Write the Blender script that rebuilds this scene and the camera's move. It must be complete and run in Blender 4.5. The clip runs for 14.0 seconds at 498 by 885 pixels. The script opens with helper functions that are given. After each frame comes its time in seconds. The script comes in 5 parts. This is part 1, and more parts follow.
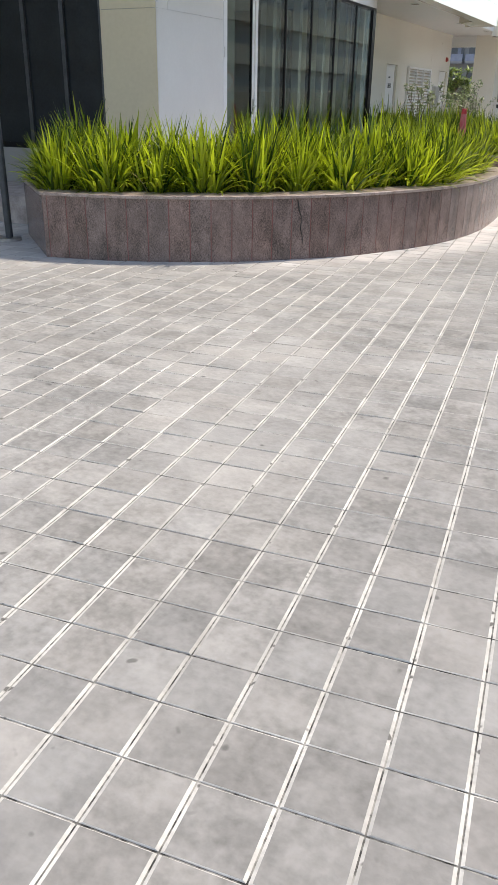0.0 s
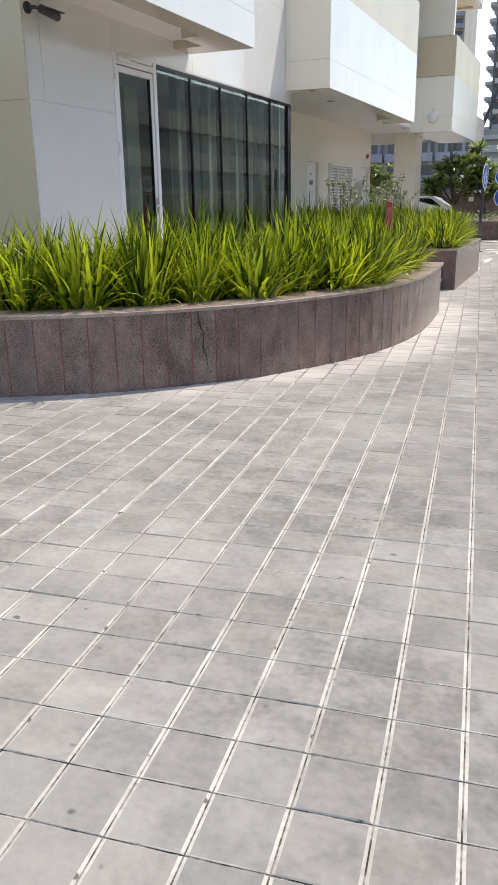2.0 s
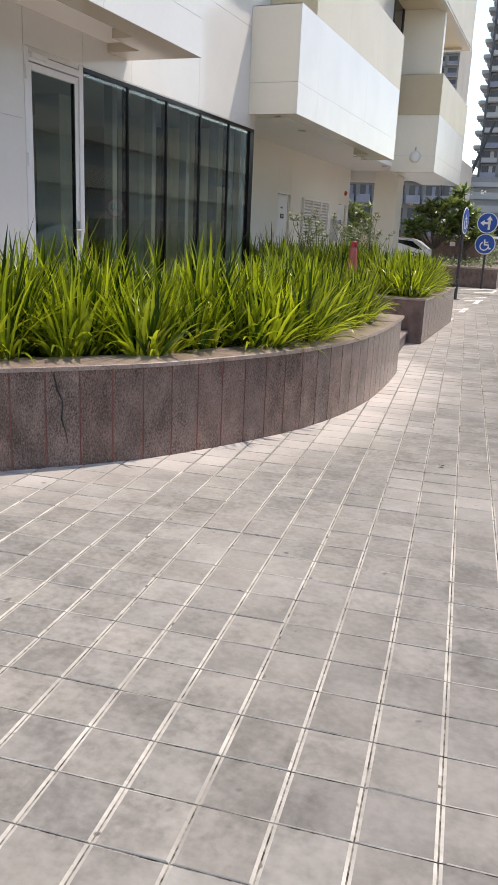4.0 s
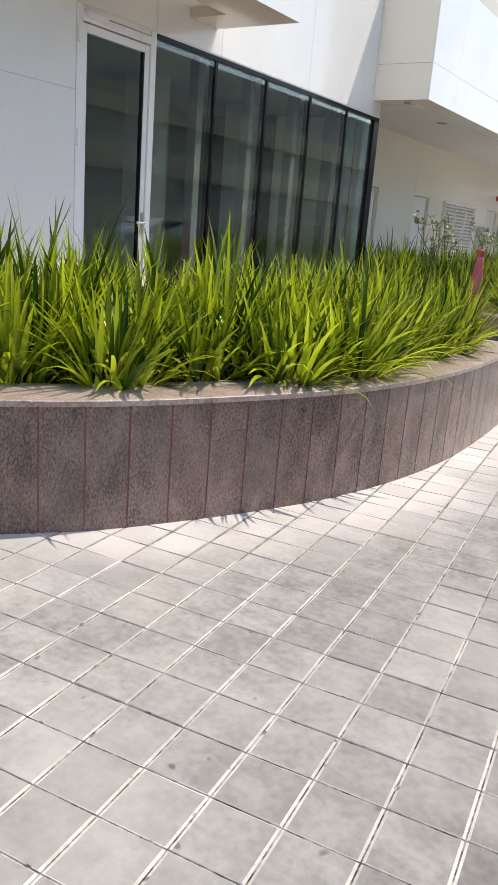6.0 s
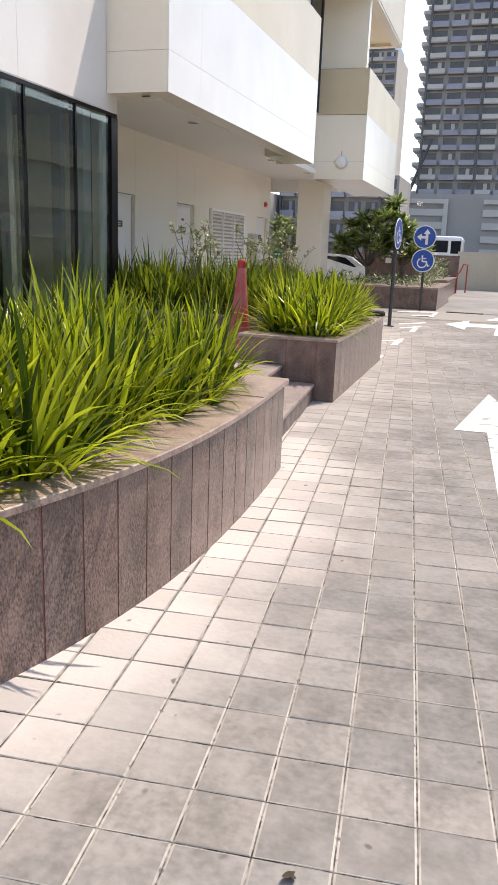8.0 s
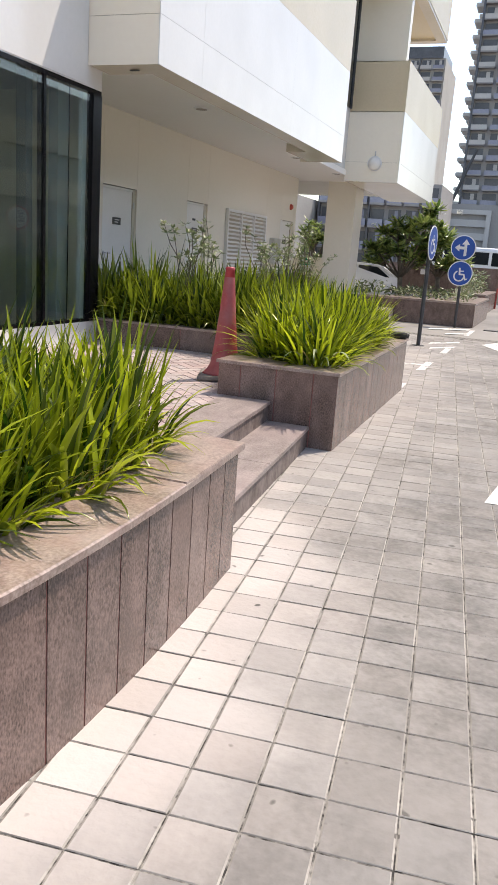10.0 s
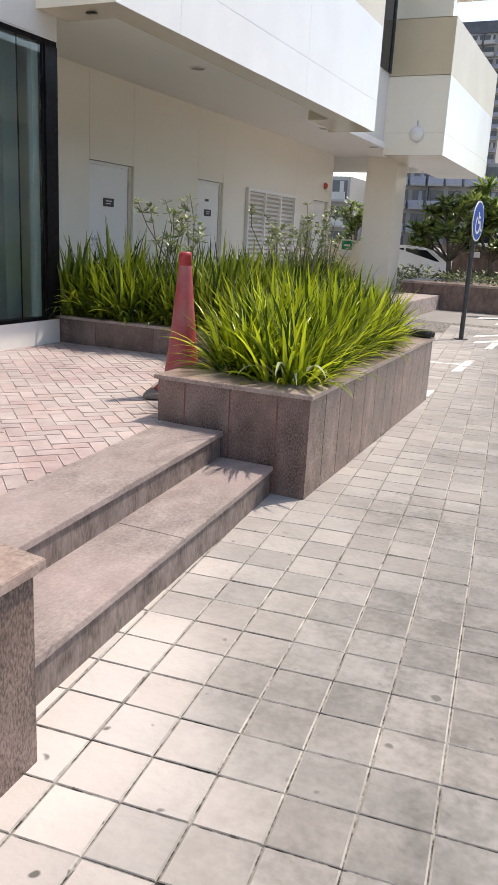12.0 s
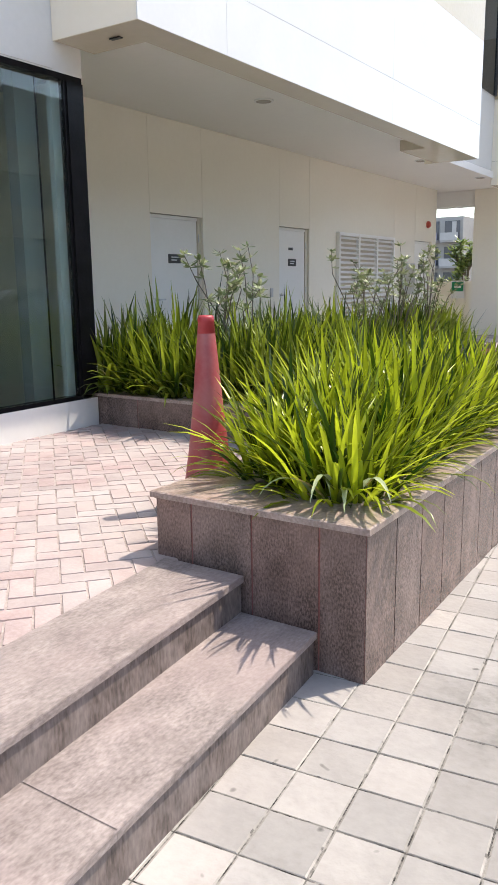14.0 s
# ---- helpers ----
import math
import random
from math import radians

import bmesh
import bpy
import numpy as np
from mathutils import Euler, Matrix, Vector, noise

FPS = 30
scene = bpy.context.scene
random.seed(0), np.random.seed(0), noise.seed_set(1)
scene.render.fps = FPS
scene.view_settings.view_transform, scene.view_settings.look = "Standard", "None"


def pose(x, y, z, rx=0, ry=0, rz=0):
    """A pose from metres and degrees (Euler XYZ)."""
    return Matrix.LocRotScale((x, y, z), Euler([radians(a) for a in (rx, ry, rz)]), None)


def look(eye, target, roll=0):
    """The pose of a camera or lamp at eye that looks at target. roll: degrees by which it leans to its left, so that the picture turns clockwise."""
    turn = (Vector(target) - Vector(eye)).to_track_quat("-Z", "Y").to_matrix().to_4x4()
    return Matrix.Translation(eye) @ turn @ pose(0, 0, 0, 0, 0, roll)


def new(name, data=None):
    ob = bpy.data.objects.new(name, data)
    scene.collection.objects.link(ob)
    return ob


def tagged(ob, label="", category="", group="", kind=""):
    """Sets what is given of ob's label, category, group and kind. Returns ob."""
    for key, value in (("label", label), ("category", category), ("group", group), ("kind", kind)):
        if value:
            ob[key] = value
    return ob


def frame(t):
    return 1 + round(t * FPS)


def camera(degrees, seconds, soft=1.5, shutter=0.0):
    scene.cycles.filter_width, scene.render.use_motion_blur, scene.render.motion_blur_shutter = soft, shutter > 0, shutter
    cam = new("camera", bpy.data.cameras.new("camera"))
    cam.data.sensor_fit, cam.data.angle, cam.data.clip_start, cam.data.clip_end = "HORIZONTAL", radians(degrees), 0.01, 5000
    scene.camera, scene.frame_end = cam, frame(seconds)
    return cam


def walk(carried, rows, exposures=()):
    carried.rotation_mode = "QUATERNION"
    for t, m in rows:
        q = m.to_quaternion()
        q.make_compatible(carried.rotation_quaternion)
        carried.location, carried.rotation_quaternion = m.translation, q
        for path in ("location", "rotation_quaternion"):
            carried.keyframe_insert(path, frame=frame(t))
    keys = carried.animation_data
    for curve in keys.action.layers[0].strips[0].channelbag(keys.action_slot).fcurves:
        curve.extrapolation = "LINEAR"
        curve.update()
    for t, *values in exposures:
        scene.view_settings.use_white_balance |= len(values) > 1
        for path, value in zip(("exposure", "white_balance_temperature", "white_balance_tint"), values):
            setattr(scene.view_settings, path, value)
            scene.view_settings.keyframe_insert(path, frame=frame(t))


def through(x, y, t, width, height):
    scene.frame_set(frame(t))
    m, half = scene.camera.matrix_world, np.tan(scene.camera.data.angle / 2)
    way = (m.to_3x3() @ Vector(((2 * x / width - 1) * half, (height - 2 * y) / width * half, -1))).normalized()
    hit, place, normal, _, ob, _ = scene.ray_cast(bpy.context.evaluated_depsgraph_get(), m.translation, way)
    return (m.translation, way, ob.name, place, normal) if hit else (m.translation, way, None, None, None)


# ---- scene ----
cam = camera(35.9, 14.0)
PATH = [
    (0, (0.24, -0.084, 1.461), (-0.589, 1.542, 0.642), 0.9),
    (0.5, (0.174, 0.342, 1.438), (-0.577, 2.042, 0.7), -0.3),
    (1, (0.061, 0.746, 1.44), (-0.705, 2.458, 0.743), -0.7),
    (1.5, (-0.095, 1.172, 1.434), (-0.859, 2.9, 0.779), -1.0),
    (2, (-0.176, 1.606, 1.405), (-0.921, 3.361, 0.802), -0.9),
    (2.5, (-0.236, 2.018, 1.436), (-0.978, 3.789, 0.879), -0.6),
    (3, (-0.281, 2.494, 1.437), (-0.93, 4.31, 0.906), -0.6),
    (3.5, (-0.229, 2.956, 1.409), (-0.794, 4.796, 0.864), 0.2),
    (4, (-0.209, 3.315, 1.415), (-0.912, 5.111, 0.885), 2.6),
    (4.2, (-0.198, 3.491, 1.411), (-0.96, 5.265, 0.892), 3.3),
    (6.3, (-0.187, 5.254, 1.388), (-1.219, 6.881, 0.846), 4.6),
    (6.5, (-0.22, 5.391, 1.397), (-1.22, 7.035, 0.85), 4.7),
    (7, (-0.285, 5.818, 1.4), (-1.205, 7.511, 0.864), 2.2),
    (7.5, (-0.409, 6.275, 1.437), (-1.133, 8.069, 0.929), 0.8),
    (8, (-0.45, 6.721, 1.435), (-1.037, 8.571, 0.951), 2.2),
    (8.2, (-0.471, 6.865, 1.45), (-1.062, 8.713, 0.967), 3.0),
    (10.3, (-0.554, 8.673, 1.468), (-1.219, 10.499, 0.992), 4.1),
    (10.5, (-0.536, 8.847, 1.471), (-1.164, 10.686, 0.995), 4.3),
    (11, (-0.446, 9.273, 1.477), (-1.038, 11.119, 0.987), 4.9),
    (11.5, (-0.454, 9.695, 1.436), (-1.137, 11.501, 0.915), 4.9),
    (12, (-0.501, 10.149, 1.465), (-1.299, 11.909, 0.947), 3.1),
    (12.5, (-0.545, 10.571, 1.476), (-1.47, 12.274, 0.983), 1.1),
    (13, (-0.686, 10.957, 1.451), (-1.704, 12.617, 0.995), 0.1),
    (13.5, (-0.778, 11.387, 1.466), (-1.793, 13.058, 1.044), -1.1),
    (14, (-0.83, 11.692, 1.49), (-1.913, 13.324, 1.087), -0.7),
]
EXPOSURES = [(0.0, 0.20, 7250, 8.5), (2.0, 0.08, 7250, 9.5), (3.5, -0.02, 7300, 10), (4.0, -0.02, 7500, 12), (6.5, 0.30, 7200, 9.5), (7.5, 0.32, 7250, 10.5), (8.0, 0.23, 7650, 14.5), (10.5, 0.15, 7500, 13), (11.0, 0.07, 7500, 13), (12.5, 0.27, 7350, 11.5), (14.0, 0.48, 7200, 11)]
walk(cam, [(t, look(eye, target, roll)) for t, eye, target, roll in PATH], EXPOSURES)


# ---------------------------------------------------------------- light
SUN_TO = Vector((0.545 * 0.477, 0.839 * 0.477, 0.879))      # towards the sun
sun = new("sun", bpy.data.lights.new("sun", "SUN"))
sun.data.energy, sun.data.angle, sun.data.color = 4.0, radians(0.6), (1.0, 0.95, 0.88)
sun.matrix_world = look(SUN_TO * 60, (0, 0, 0))
world = bpy.data.worlds.new("sky")
scene.world = world
world.use_nodes = True
wn = world.node_tree.nodes
sky = wn.new("ShaderNodeTexSky")
sky.sky_type, sky.sun_disc = "NISHITA", False
sky.sun_elevation, sky.sun_rotation = radians(61.5), radians(33.0)
sky.air_density, sky.dust_density, sky.ozone_density = 1.0, 1.0, 0.6
wn["Background"].inputs["Strength"].default_value = 0.28
world.node_tree.links.new(sky.outputs[0], wn["Background"].inputs["Color"])


# ---------------------------------------------------------------- materials
def material(name, a, b, scale=6.0, fine=90.0, rough=0.6, bump=0.15, metal=0.0, spread=0.0, fine_amount=0.35, fine_detail=3, spots=None, stretch=(1, 1, 1), coords="Object", coat=0.0, patch=None, cloud=None, side_tone=None, bounce_glow=None, sharp=0.14, tint=0.0):
    """Two colours mixed by a coarse and a fine noise, with bump; spread: lightness change from piece to piece."""
    m = bpy.data.materials.new(name)
    m.use_nodes = True
    n, l = m.node_tree.nodes, m.node_tree.links
    p = n["Principled BSDF"]
    p.inputs["Roughness"].default_value, p.inputs["Metallic"].default_value = rough, metal
    p.inputs["Coat Weight"].default_value = coat
    if coords == "World":
        src = n.new("ShaderNodeNewGeometry").outputs["Position"]
    else:
        src = n.new("ShaderNodeTexCoord").outputs["Object"]
    mp = n.new("ShaderNodeMapping")
    mp.inputs["Scale"].default_value = stretch
    l.new(src, mp.inputs[0])
    big, small = n.new("ShaderNodeTexNoise"), n.new("ShaderNodeTexNoise")
    for t, s, d in ((big, scale, 4), (small, fine, fine_detail)):
        t.inputs["Scale"].default_value, t.inputs["Detail"].default_value = s, d
        l.new(mp.outputs[0], t.inputs["Vector"])
    mix = n.new("ShaderNodeMix")
    mix.data_type = "FLOAT"
    mix.inputs[0].default_value = fine_amount
    l.new(big.outputs["Fac"], mix.inputs[2]), l.new(small.outputs["Fac"], mix.inputs[3])
    ramp = n.new("ShaderNodeValToRGB")
    ramp.color_ramp.elements[0].position, ramp.color_ramp.elements[1].position = 0.5 - sharp, 0.5 + sharp
    ramp.color_ramp.elements[0].color, ramp.color_ramp.elements[1].color = (*a, 1), (*b, 1)
    l.new(mix.outputs[0], ramp.inputs[0])
    col = ramp.outputs[0]
    for stain in (s for s in (patch, cloud) if s):      # soft stains, large and small: colour, size, amount
        t = n.new("ShaderNodeTexNoise")
        t.inputs["Scale"].default_value, t.inputs["Detail"].default_value = stain[1], 4
        l.new(n.new("ShaderNodeNewGeometry").outputs["Position"], t.inputs["Vector"])
        r = n.new("ShaderNodeMapRange")
        r.inputs[1].default_value, r.inputs[2].default_value, r.inputs[4].default_value = 0.42, 0.66, stain[2]
        l.new(t.outputs["Fac"], r.inputs[0])
        mm = n.new("ShaderNodeMix")
        mm.data_type = "RGBA"
        mm.inputs[7].default_value = (*stain[0], 1)
        l.new(r.outputs[0], mm.inputs[0]), l.new(col, mm.inputs[6])
        col = mm.outputs[2]
    for glow in bounce_glow or ():                   # reflected sun painted pale along a curved foot: colour, centre, radii, amount
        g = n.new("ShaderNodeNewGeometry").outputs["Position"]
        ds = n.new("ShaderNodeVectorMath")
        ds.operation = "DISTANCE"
        ds.inputs[1].default_value = (*glow[1], 0)
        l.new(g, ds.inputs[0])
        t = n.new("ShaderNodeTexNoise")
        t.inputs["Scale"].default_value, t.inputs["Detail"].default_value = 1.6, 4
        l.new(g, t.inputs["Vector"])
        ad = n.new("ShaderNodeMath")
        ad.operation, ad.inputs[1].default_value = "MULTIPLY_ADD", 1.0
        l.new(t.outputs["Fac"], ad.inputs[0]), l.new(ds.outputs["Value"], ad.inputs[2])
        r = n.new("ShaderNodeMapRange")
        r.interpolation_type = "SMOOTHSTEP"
        r.inputs[1].default_value, r.inputs[2].default_value, r.inputs[3].default_value, r.inputs[4].default_value = glow[2][0], glow[2][1], glow[3], 0.0
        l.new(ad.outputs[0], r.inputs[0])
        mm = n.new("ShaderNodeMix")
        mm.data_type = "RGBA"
        mm.inputs[7].default_value = (*glow[0], 1)
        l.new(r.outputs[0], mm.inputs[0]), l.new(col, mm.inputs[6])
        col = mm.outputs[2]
    if side_tone:                                    # darker tone past a line: colour, line (nx, ny, from, to), amount
        # On the pavers this paints how reflected sun fades away from the planters.
        g = n.new("ShaderNodeNewGeometry").outputs["Position"]
        dot = n.new("ShaderNodeVectorMath")
        dot.operation = "DOT_PRODUCT"
        dot.inputs[1].default_value = (side_tone[1][0], side_tone[1][1], 0)
        l.new(g, dot.inputs[0])
        t = n.new("ShaderNodeTexNoise")
        t.inputs["Scale"].default_value, t.inputs["Detail"].default_value = 0.7, 4
        l.new(g, t.inputs["Vector"])
        ad = n.new("ShaderNodeMath")
        ad.operation, ad.inputs[1].default_value = "MULTIPLY_ADD", 3.0
        l.new(t.outputs["Fac"], ad.inputs[0]), l.new(dot.outputs["Value"], ad.inputs[2])
        r = n.new("ShaderNodeMapRange")
        r.interpolation_type = "SMOOTHSTEP"
        r.inputs[1].default_value, r.inputs[2].default_value, r.inputs[4].default_value = side_tone[1][2], side_tone[1][3], side_tone[2]
        l.new(ad.outputs[0], r.inputs[0])
        mm = n.new("ShaderNodeMix")
        mm.data_type, mm.blend_type = "RGBA", "MULTIPLY"
        mm.inputs[7].default_value = (*side_tone[0], 1)
        l.new(r.outputs[0], mm.inputs[0]), l.new(col, mm.inputs[6])
        col = mm.outputs[2]
    if spots:                                   # small dark or light flecks: colour, size, threshold
        v = n.new("ShaderNodeTexNoise")
        v.inputs["Scale"].default_value, v.inputs["Detail"].default_value = spots[1], 1
        l.new(mp.outputs[0], v.inputs["Vector"])
        r = n.new("ShaderNodeMapRange")
        r.inputs[1].default_value, r.inputs[2].default_value = spots[2], spots[2] + 0.06
        l.new(v.outputs["Fac"], r.inputs[0])
        mm = n.new("ShaderNodeMix")
        mm.data_type = "RGBA"
        mm.inputs[7].default_value = (*spots[0], 1)
        l.new(r.outputs[0], mm.inputs[0]), l.new(col, mm.inputs[6])
        col = mm.outputs[2]
    if spread:
        rnd = n.new("ShaderNodeObjectInfo").outputs["Random"]
        isl = n.new("ShaderNodeNewGeometry").outputs["Random Per Island"]
        add = n.new("ShaderNodeMath")
        add.operation = "ADD"
        l.new(rnd, add.inputs[0]), l.new(isl, add.inputs[1])
        fr = n.new("ShaderNodeMath")
        fr.operation = "FRACT"
        l.new(add.outputs[0], fr.inputs[0])
        r = n.new("ShaderNodeMapRange")
        r.inputs[3].default_value, r.inputs[4].default_value = 1 - spread, 1 + spread
        l.new(fr.outputs[0], r.inputs[0])
        hsv = n.new("ShaderNodeHueSaturation")
        l.new(r.outputs[0], hsv.inputs["Value"]), l.new(col, hsv.inputs["Color"])
        more = n.new("ShaderNodeMath")
        more.operation, more.inputs[1].default_value = "MULTIPLY", 7.0
        l.new(fr.outputs[0], more.inputs[0])
        fr2 = n.new("ShaderNodeMath")
        fr2.operation = "FRACT"
        l.new(more.outputs[0], fr2.inputs[0])
        r2 = n.new("ShaderNodeMapRange")
        r2.inputs[3].default_value, r2.inputs[4].default_value = 1 - tint, 1 + tint
        l.new(fr2.outputs[0], r2.inputs[0]), l.new(r2.outputs[0], hsv.inputs["Saturation"])
        col = hsv.outputs[0]
    l.new(col, p.inputs["Base Color"])
    if bump:
        bp = n.new("ShaderNodeBump")
        bp.inputs["Strength"].default_value, bp.inputs["Distance"].default_value = bump, 0.01
        l.new(mix.outputs[0], bp.inputs["Height"]), l.new(bp.outputs[0], p.inputs["Normal"])
    return m


def glass_material(name, tint, rough=0.0, amount=1.0):
    m = bpy.data.materials.new(name)
    m.use_nodes = True
    p = m.node_tree.nodes["Principled BSDF"]
    p.inputs["Base Color"].default_value = (*tint, 1)
    p.inputs["Transmission Weight"].default_value, p.inputs["Roughness"].default_value, p.inputs["IOR"].default_value = amount, rough, 1.5
    return m


# Pale bands at the planter feet paint in sun reflected off the facade.
M_PAVER = material("concrete_paver", (0.135, 0.128, 0.120), (0.272, 0.259, 0.246), 5.0, 34, 0.72, 0.6, spread=0.14, tint=0.22, fine_amount=0.5, fine_detail=7, sharp=0.2, coords="World", patch=((0.345, 0.327, 0.310), 0.9, 0.7), cloud=((0.38, 0.360, 0.341), 8.5, 0.38), spots=((0.115, 0.109, 0.103), 15, 0.735), side_tone=((0.74, 0.74, 0.75), (0.995, 0.04, -0.3, 2.2), 1.0), bounce_glow=(((0.55, 0.507, 0.485), (-5.9, 10.3), (4.75, 5.6), 0.88), ((0.40, 0.37, 0.352), (-21.0, 16.6), (19.4, 20.5), 0.65)))
M_SAND = material("joint_sand", (0.03, 0.028, 0.026), (0.30, 0.285, 0.262), 14, 60, 0.95, 0.3, coords="World", sharp=0.09)
M_EDGE = material("pale_worn_edge", (0.38, 0.36, 0.335), (0.62, 0.59, 0.55), 9, 60, 0.9, 0.2, coords="World", patch=((0.27, 0.256, 0.238), 1.7, 0.8), spots=((0.12, 0.112, 0.104), 22, 0.68), side_tone=((0.74, 0.735, 0.73), (0.0, 1.0, 7.0, 11.5), 1.0))
M_POST = material("grey_interior_post", (0.13, 0.14, 0.14), (0.17, 0.18, 0.18), 1, 12, 0.7, 0.0)
M_PINKSAND = material("pink_joint_sand", (0.24, 0.20, 0.188), (0.46, 0.395, 0.372), 7, 60, 0.95, 0.3, coords="World")
M_ROAD = material("far_paving", (0.17, 0.165, 0.158), (0.24, 0.232, 0.222), 0.8, 8, 0.8, 0.2, coords="World", patch=((0.33, 0.315, 0.295), 0.25, 0.6))
M_LINE = material("road_paint", (0.66, 0.65, 0.63), (0.80, 0.79, 0.76), 3, 40, 0.7, 0.1, coords="World", spots=((0.3, 0.29, 0.28), 7, 0.60))
M_STONE = material("brown_granite", (0.05, 0.034, 0.029), (0.285, 0.195, 0.171), 9, 140, 0.24, 0.15, spread=0.09, tint=0.10, fine_amount=0.64, sharp=0.12, coords="World", stretch=(1, 1, 0.5), patch=((0.27, 0.188, 0.165), 1.6, 0.35), cloud=((0.10, 0.074, 0.064), 8.0, 0.3))
M_CAP = material("granite_cap", (0.17, 0.125, 0.105), (0.45, 0.36, 0.322), 12, 75, 0.28, 0.15, fine_amount=0.58, fine_detail=5, sharp=0.12, coords="World", patch=((0.44, 0.362, 0.328), 2.2, 0.4), cloud=((0.33, 0.20, 0.175), 9.0, 0.3))
M_JOINT = material("red_joint", (0.19, 0.062, 0.054), (0.29, 0.11, 0.095), 8, 60, 0.8, 0.05, coords="World")
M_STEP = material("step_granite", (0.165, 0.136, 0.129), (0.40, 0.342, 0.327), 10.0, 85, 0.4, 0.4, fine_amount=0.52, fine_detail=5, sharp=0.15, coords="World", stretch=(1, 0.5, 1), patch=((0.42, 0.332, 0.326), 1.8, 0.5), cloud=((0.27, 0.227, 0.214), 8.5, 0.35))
# Riser mix is darker than the tread mix, with upright streaks.
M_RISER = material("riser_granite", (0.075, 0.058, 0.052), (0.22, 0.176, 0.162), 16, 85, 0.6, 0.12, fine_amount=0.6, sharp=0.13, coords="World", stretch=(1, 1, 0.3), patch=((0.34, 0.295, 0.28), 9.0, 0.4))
M_PINK = material("pink_paver", (0.31, 0.240, 0.235), (0.42, 0.340, 0.333), 6, 60, 0.8, 0.25, spread=0.09, tint=0.25, coords="World", patch=((0.48, 0.425, 0.413), 0.8, 0.65))
M_SOIL = material("soil", (0.02, 0.015, 0.01), (0.06, 0.045, 0.03), 12, 60, 0.95, 0.8, coords="World")
M_WHITE = material("white_panel", (0.75, 0.74, 0.715), (0.79, 0.78, 0.755), 0.7, 20, 0.14, 0.0, coords="World", cloud=((0.70, 0.69, 0.665), 1.1, 0.5))
M_CREAM = material("cream_panel", (0.62, 0.525, 0.365), (0.68, 0.58, 0.41), 0.7, 20, 0.25, 0.0, coords="World")
M_TAN = material("tan_panel", (0.50, 0.40, 0.20), (0.56, 0.45, 0.24), 0.7, 20, 0.3, 0.0, coords="World")
M_IVORY = material("ivory_wall", (0.87, 0.81, 0.69), (0.90, 0.845, 0.725), 0.6, 15, 0.2, 0.0, coords="World")
M_SOFFIT = material("soffit_paint", (0.85, 0.835, 0.80), (0.88, 0.865, 0.83), 0.8, 15, 0.45, 0.0, coords="World")
M_GAP = material("panel_gap", (0.32, 0.295, 0.255), (0.39, 0.36, 0.32), 5, 30, 0.8, 0.0)
M_FRAME = material("dark_frame", (0.006, 0.006, 0.007), (0.012, 0.011, 0.013), 6, 60, 0.18, 0.0)
M_FRAME.node_tree.nodes["Principled BSDF"].inputs["Specular IOR Level"].default_value = 0.15
M_ALU = material("white_aluminium", (0.74, 0.74, 0.74), (0.80, 0.80, 0.80), 3, 40, 0.35, 0.0)
M_STEEL = material("steel", (0.45, 0.45, 0.45), (0.6, 0.6, 0.6), 8, 60, 0.3, 0.0, metal=1.0)
M_DOOR = material("door_paint", (0.80, 0.785, 0.74), (0.84, 0.82, 0.78), 2, 30, 0.35, 0.0, coords="World")
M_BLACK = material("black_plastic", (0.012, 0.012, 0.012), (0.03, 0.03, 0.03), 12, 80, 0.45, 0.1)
M_RUBBER = material("black_rubber", (0.015, 0.015, 0.015), (0.035, 0.033, 0.03), 10, 60, 0.8, 0.2)
M_LETTER = material("pale_print", (0.6, 0.6, 0.6), (0.7, 0.7, 0.7), 5, 40, 0.6, 0.0)
M_CONE = material("faded_red_cone", (0.34, 0.03, 0.04), (0.39, 0.075, 0.082), 5, 60, 0.5, 0.1, patch=((0.40, 0.17, 0.17), 3.5, 0.6))
M_CONETOP = material("red_cone_tip", (0.36, 0.02, 0.032), (0.42, 0.045, 0.055), 5, 60, 0.45, 0.05)
M_POLE = material("grey_pole", (0.045, 0.047, 0.05), (0.08, 0.083, 0.09), 8, 60, 0.5, 0.05, metal=0.3)
M_BLUE = material("sign_blue", (0.006, 0.06, 0.33), (0.012, 0.085, 0.40), 4, 40, 0.35, 0.0)
M_SIGNWHITE = material("sign_white", (0.72, 0.72, 0.72), (0.8, 0.8, 0.8), 4, 40, 0.4, 0.0)
M_GREENSIGN = material("green_sign", (0.0, 0.20, 0.09), (0.01, 0.26, 0.12), 4, 40, 0.4, 0.0)
M_REDPAINT = material("red_paint", (0.45, 0.06, 0.04), (0.55, 0.10, 0.07), 4, 40, 0.4, 0.0)
# Shade of the unlit shop room is put into this dark grey.
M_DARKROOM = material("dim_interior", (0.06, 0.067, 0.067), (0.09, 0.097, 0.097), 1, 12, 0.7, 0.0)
M_PALEROOM = material("pale_interior", (0.36, 0.37, 0.37), (0.42, 0.43, 0.43), 1, 12, 0.7, 0.0)
M_WALLFAR = material("boundary_render", (0.50, 0.43, 0.33), (0.58, 0.51, 0.40), 0.8, 10, 0.8, 0.1, coords="World")
M_LIP = material("tan_soffit_lip", (0.62, 0.555, 0.45), (0.67, 0.605, 0.50), 0.8, 15, 0.16, 0.0, coords="World")
M_DUSTY = material("dusty_rubber", (0.13, 0.115, 0.105), (0.27, 0.24, 0.22), 6, 60, 0.85, 0.2)
M_BARK = material("bark", (0.10, 0.08, 0.06), (0.20, 0.165, 0.13), 10, 70, 0.9, 0.5)
M_CAR = material("white_car_paint", (0.72, 0.73, 0.74), (0.78, 0.79, 0.80), 2, 30, 0.2, 0.0, coat=0.6)
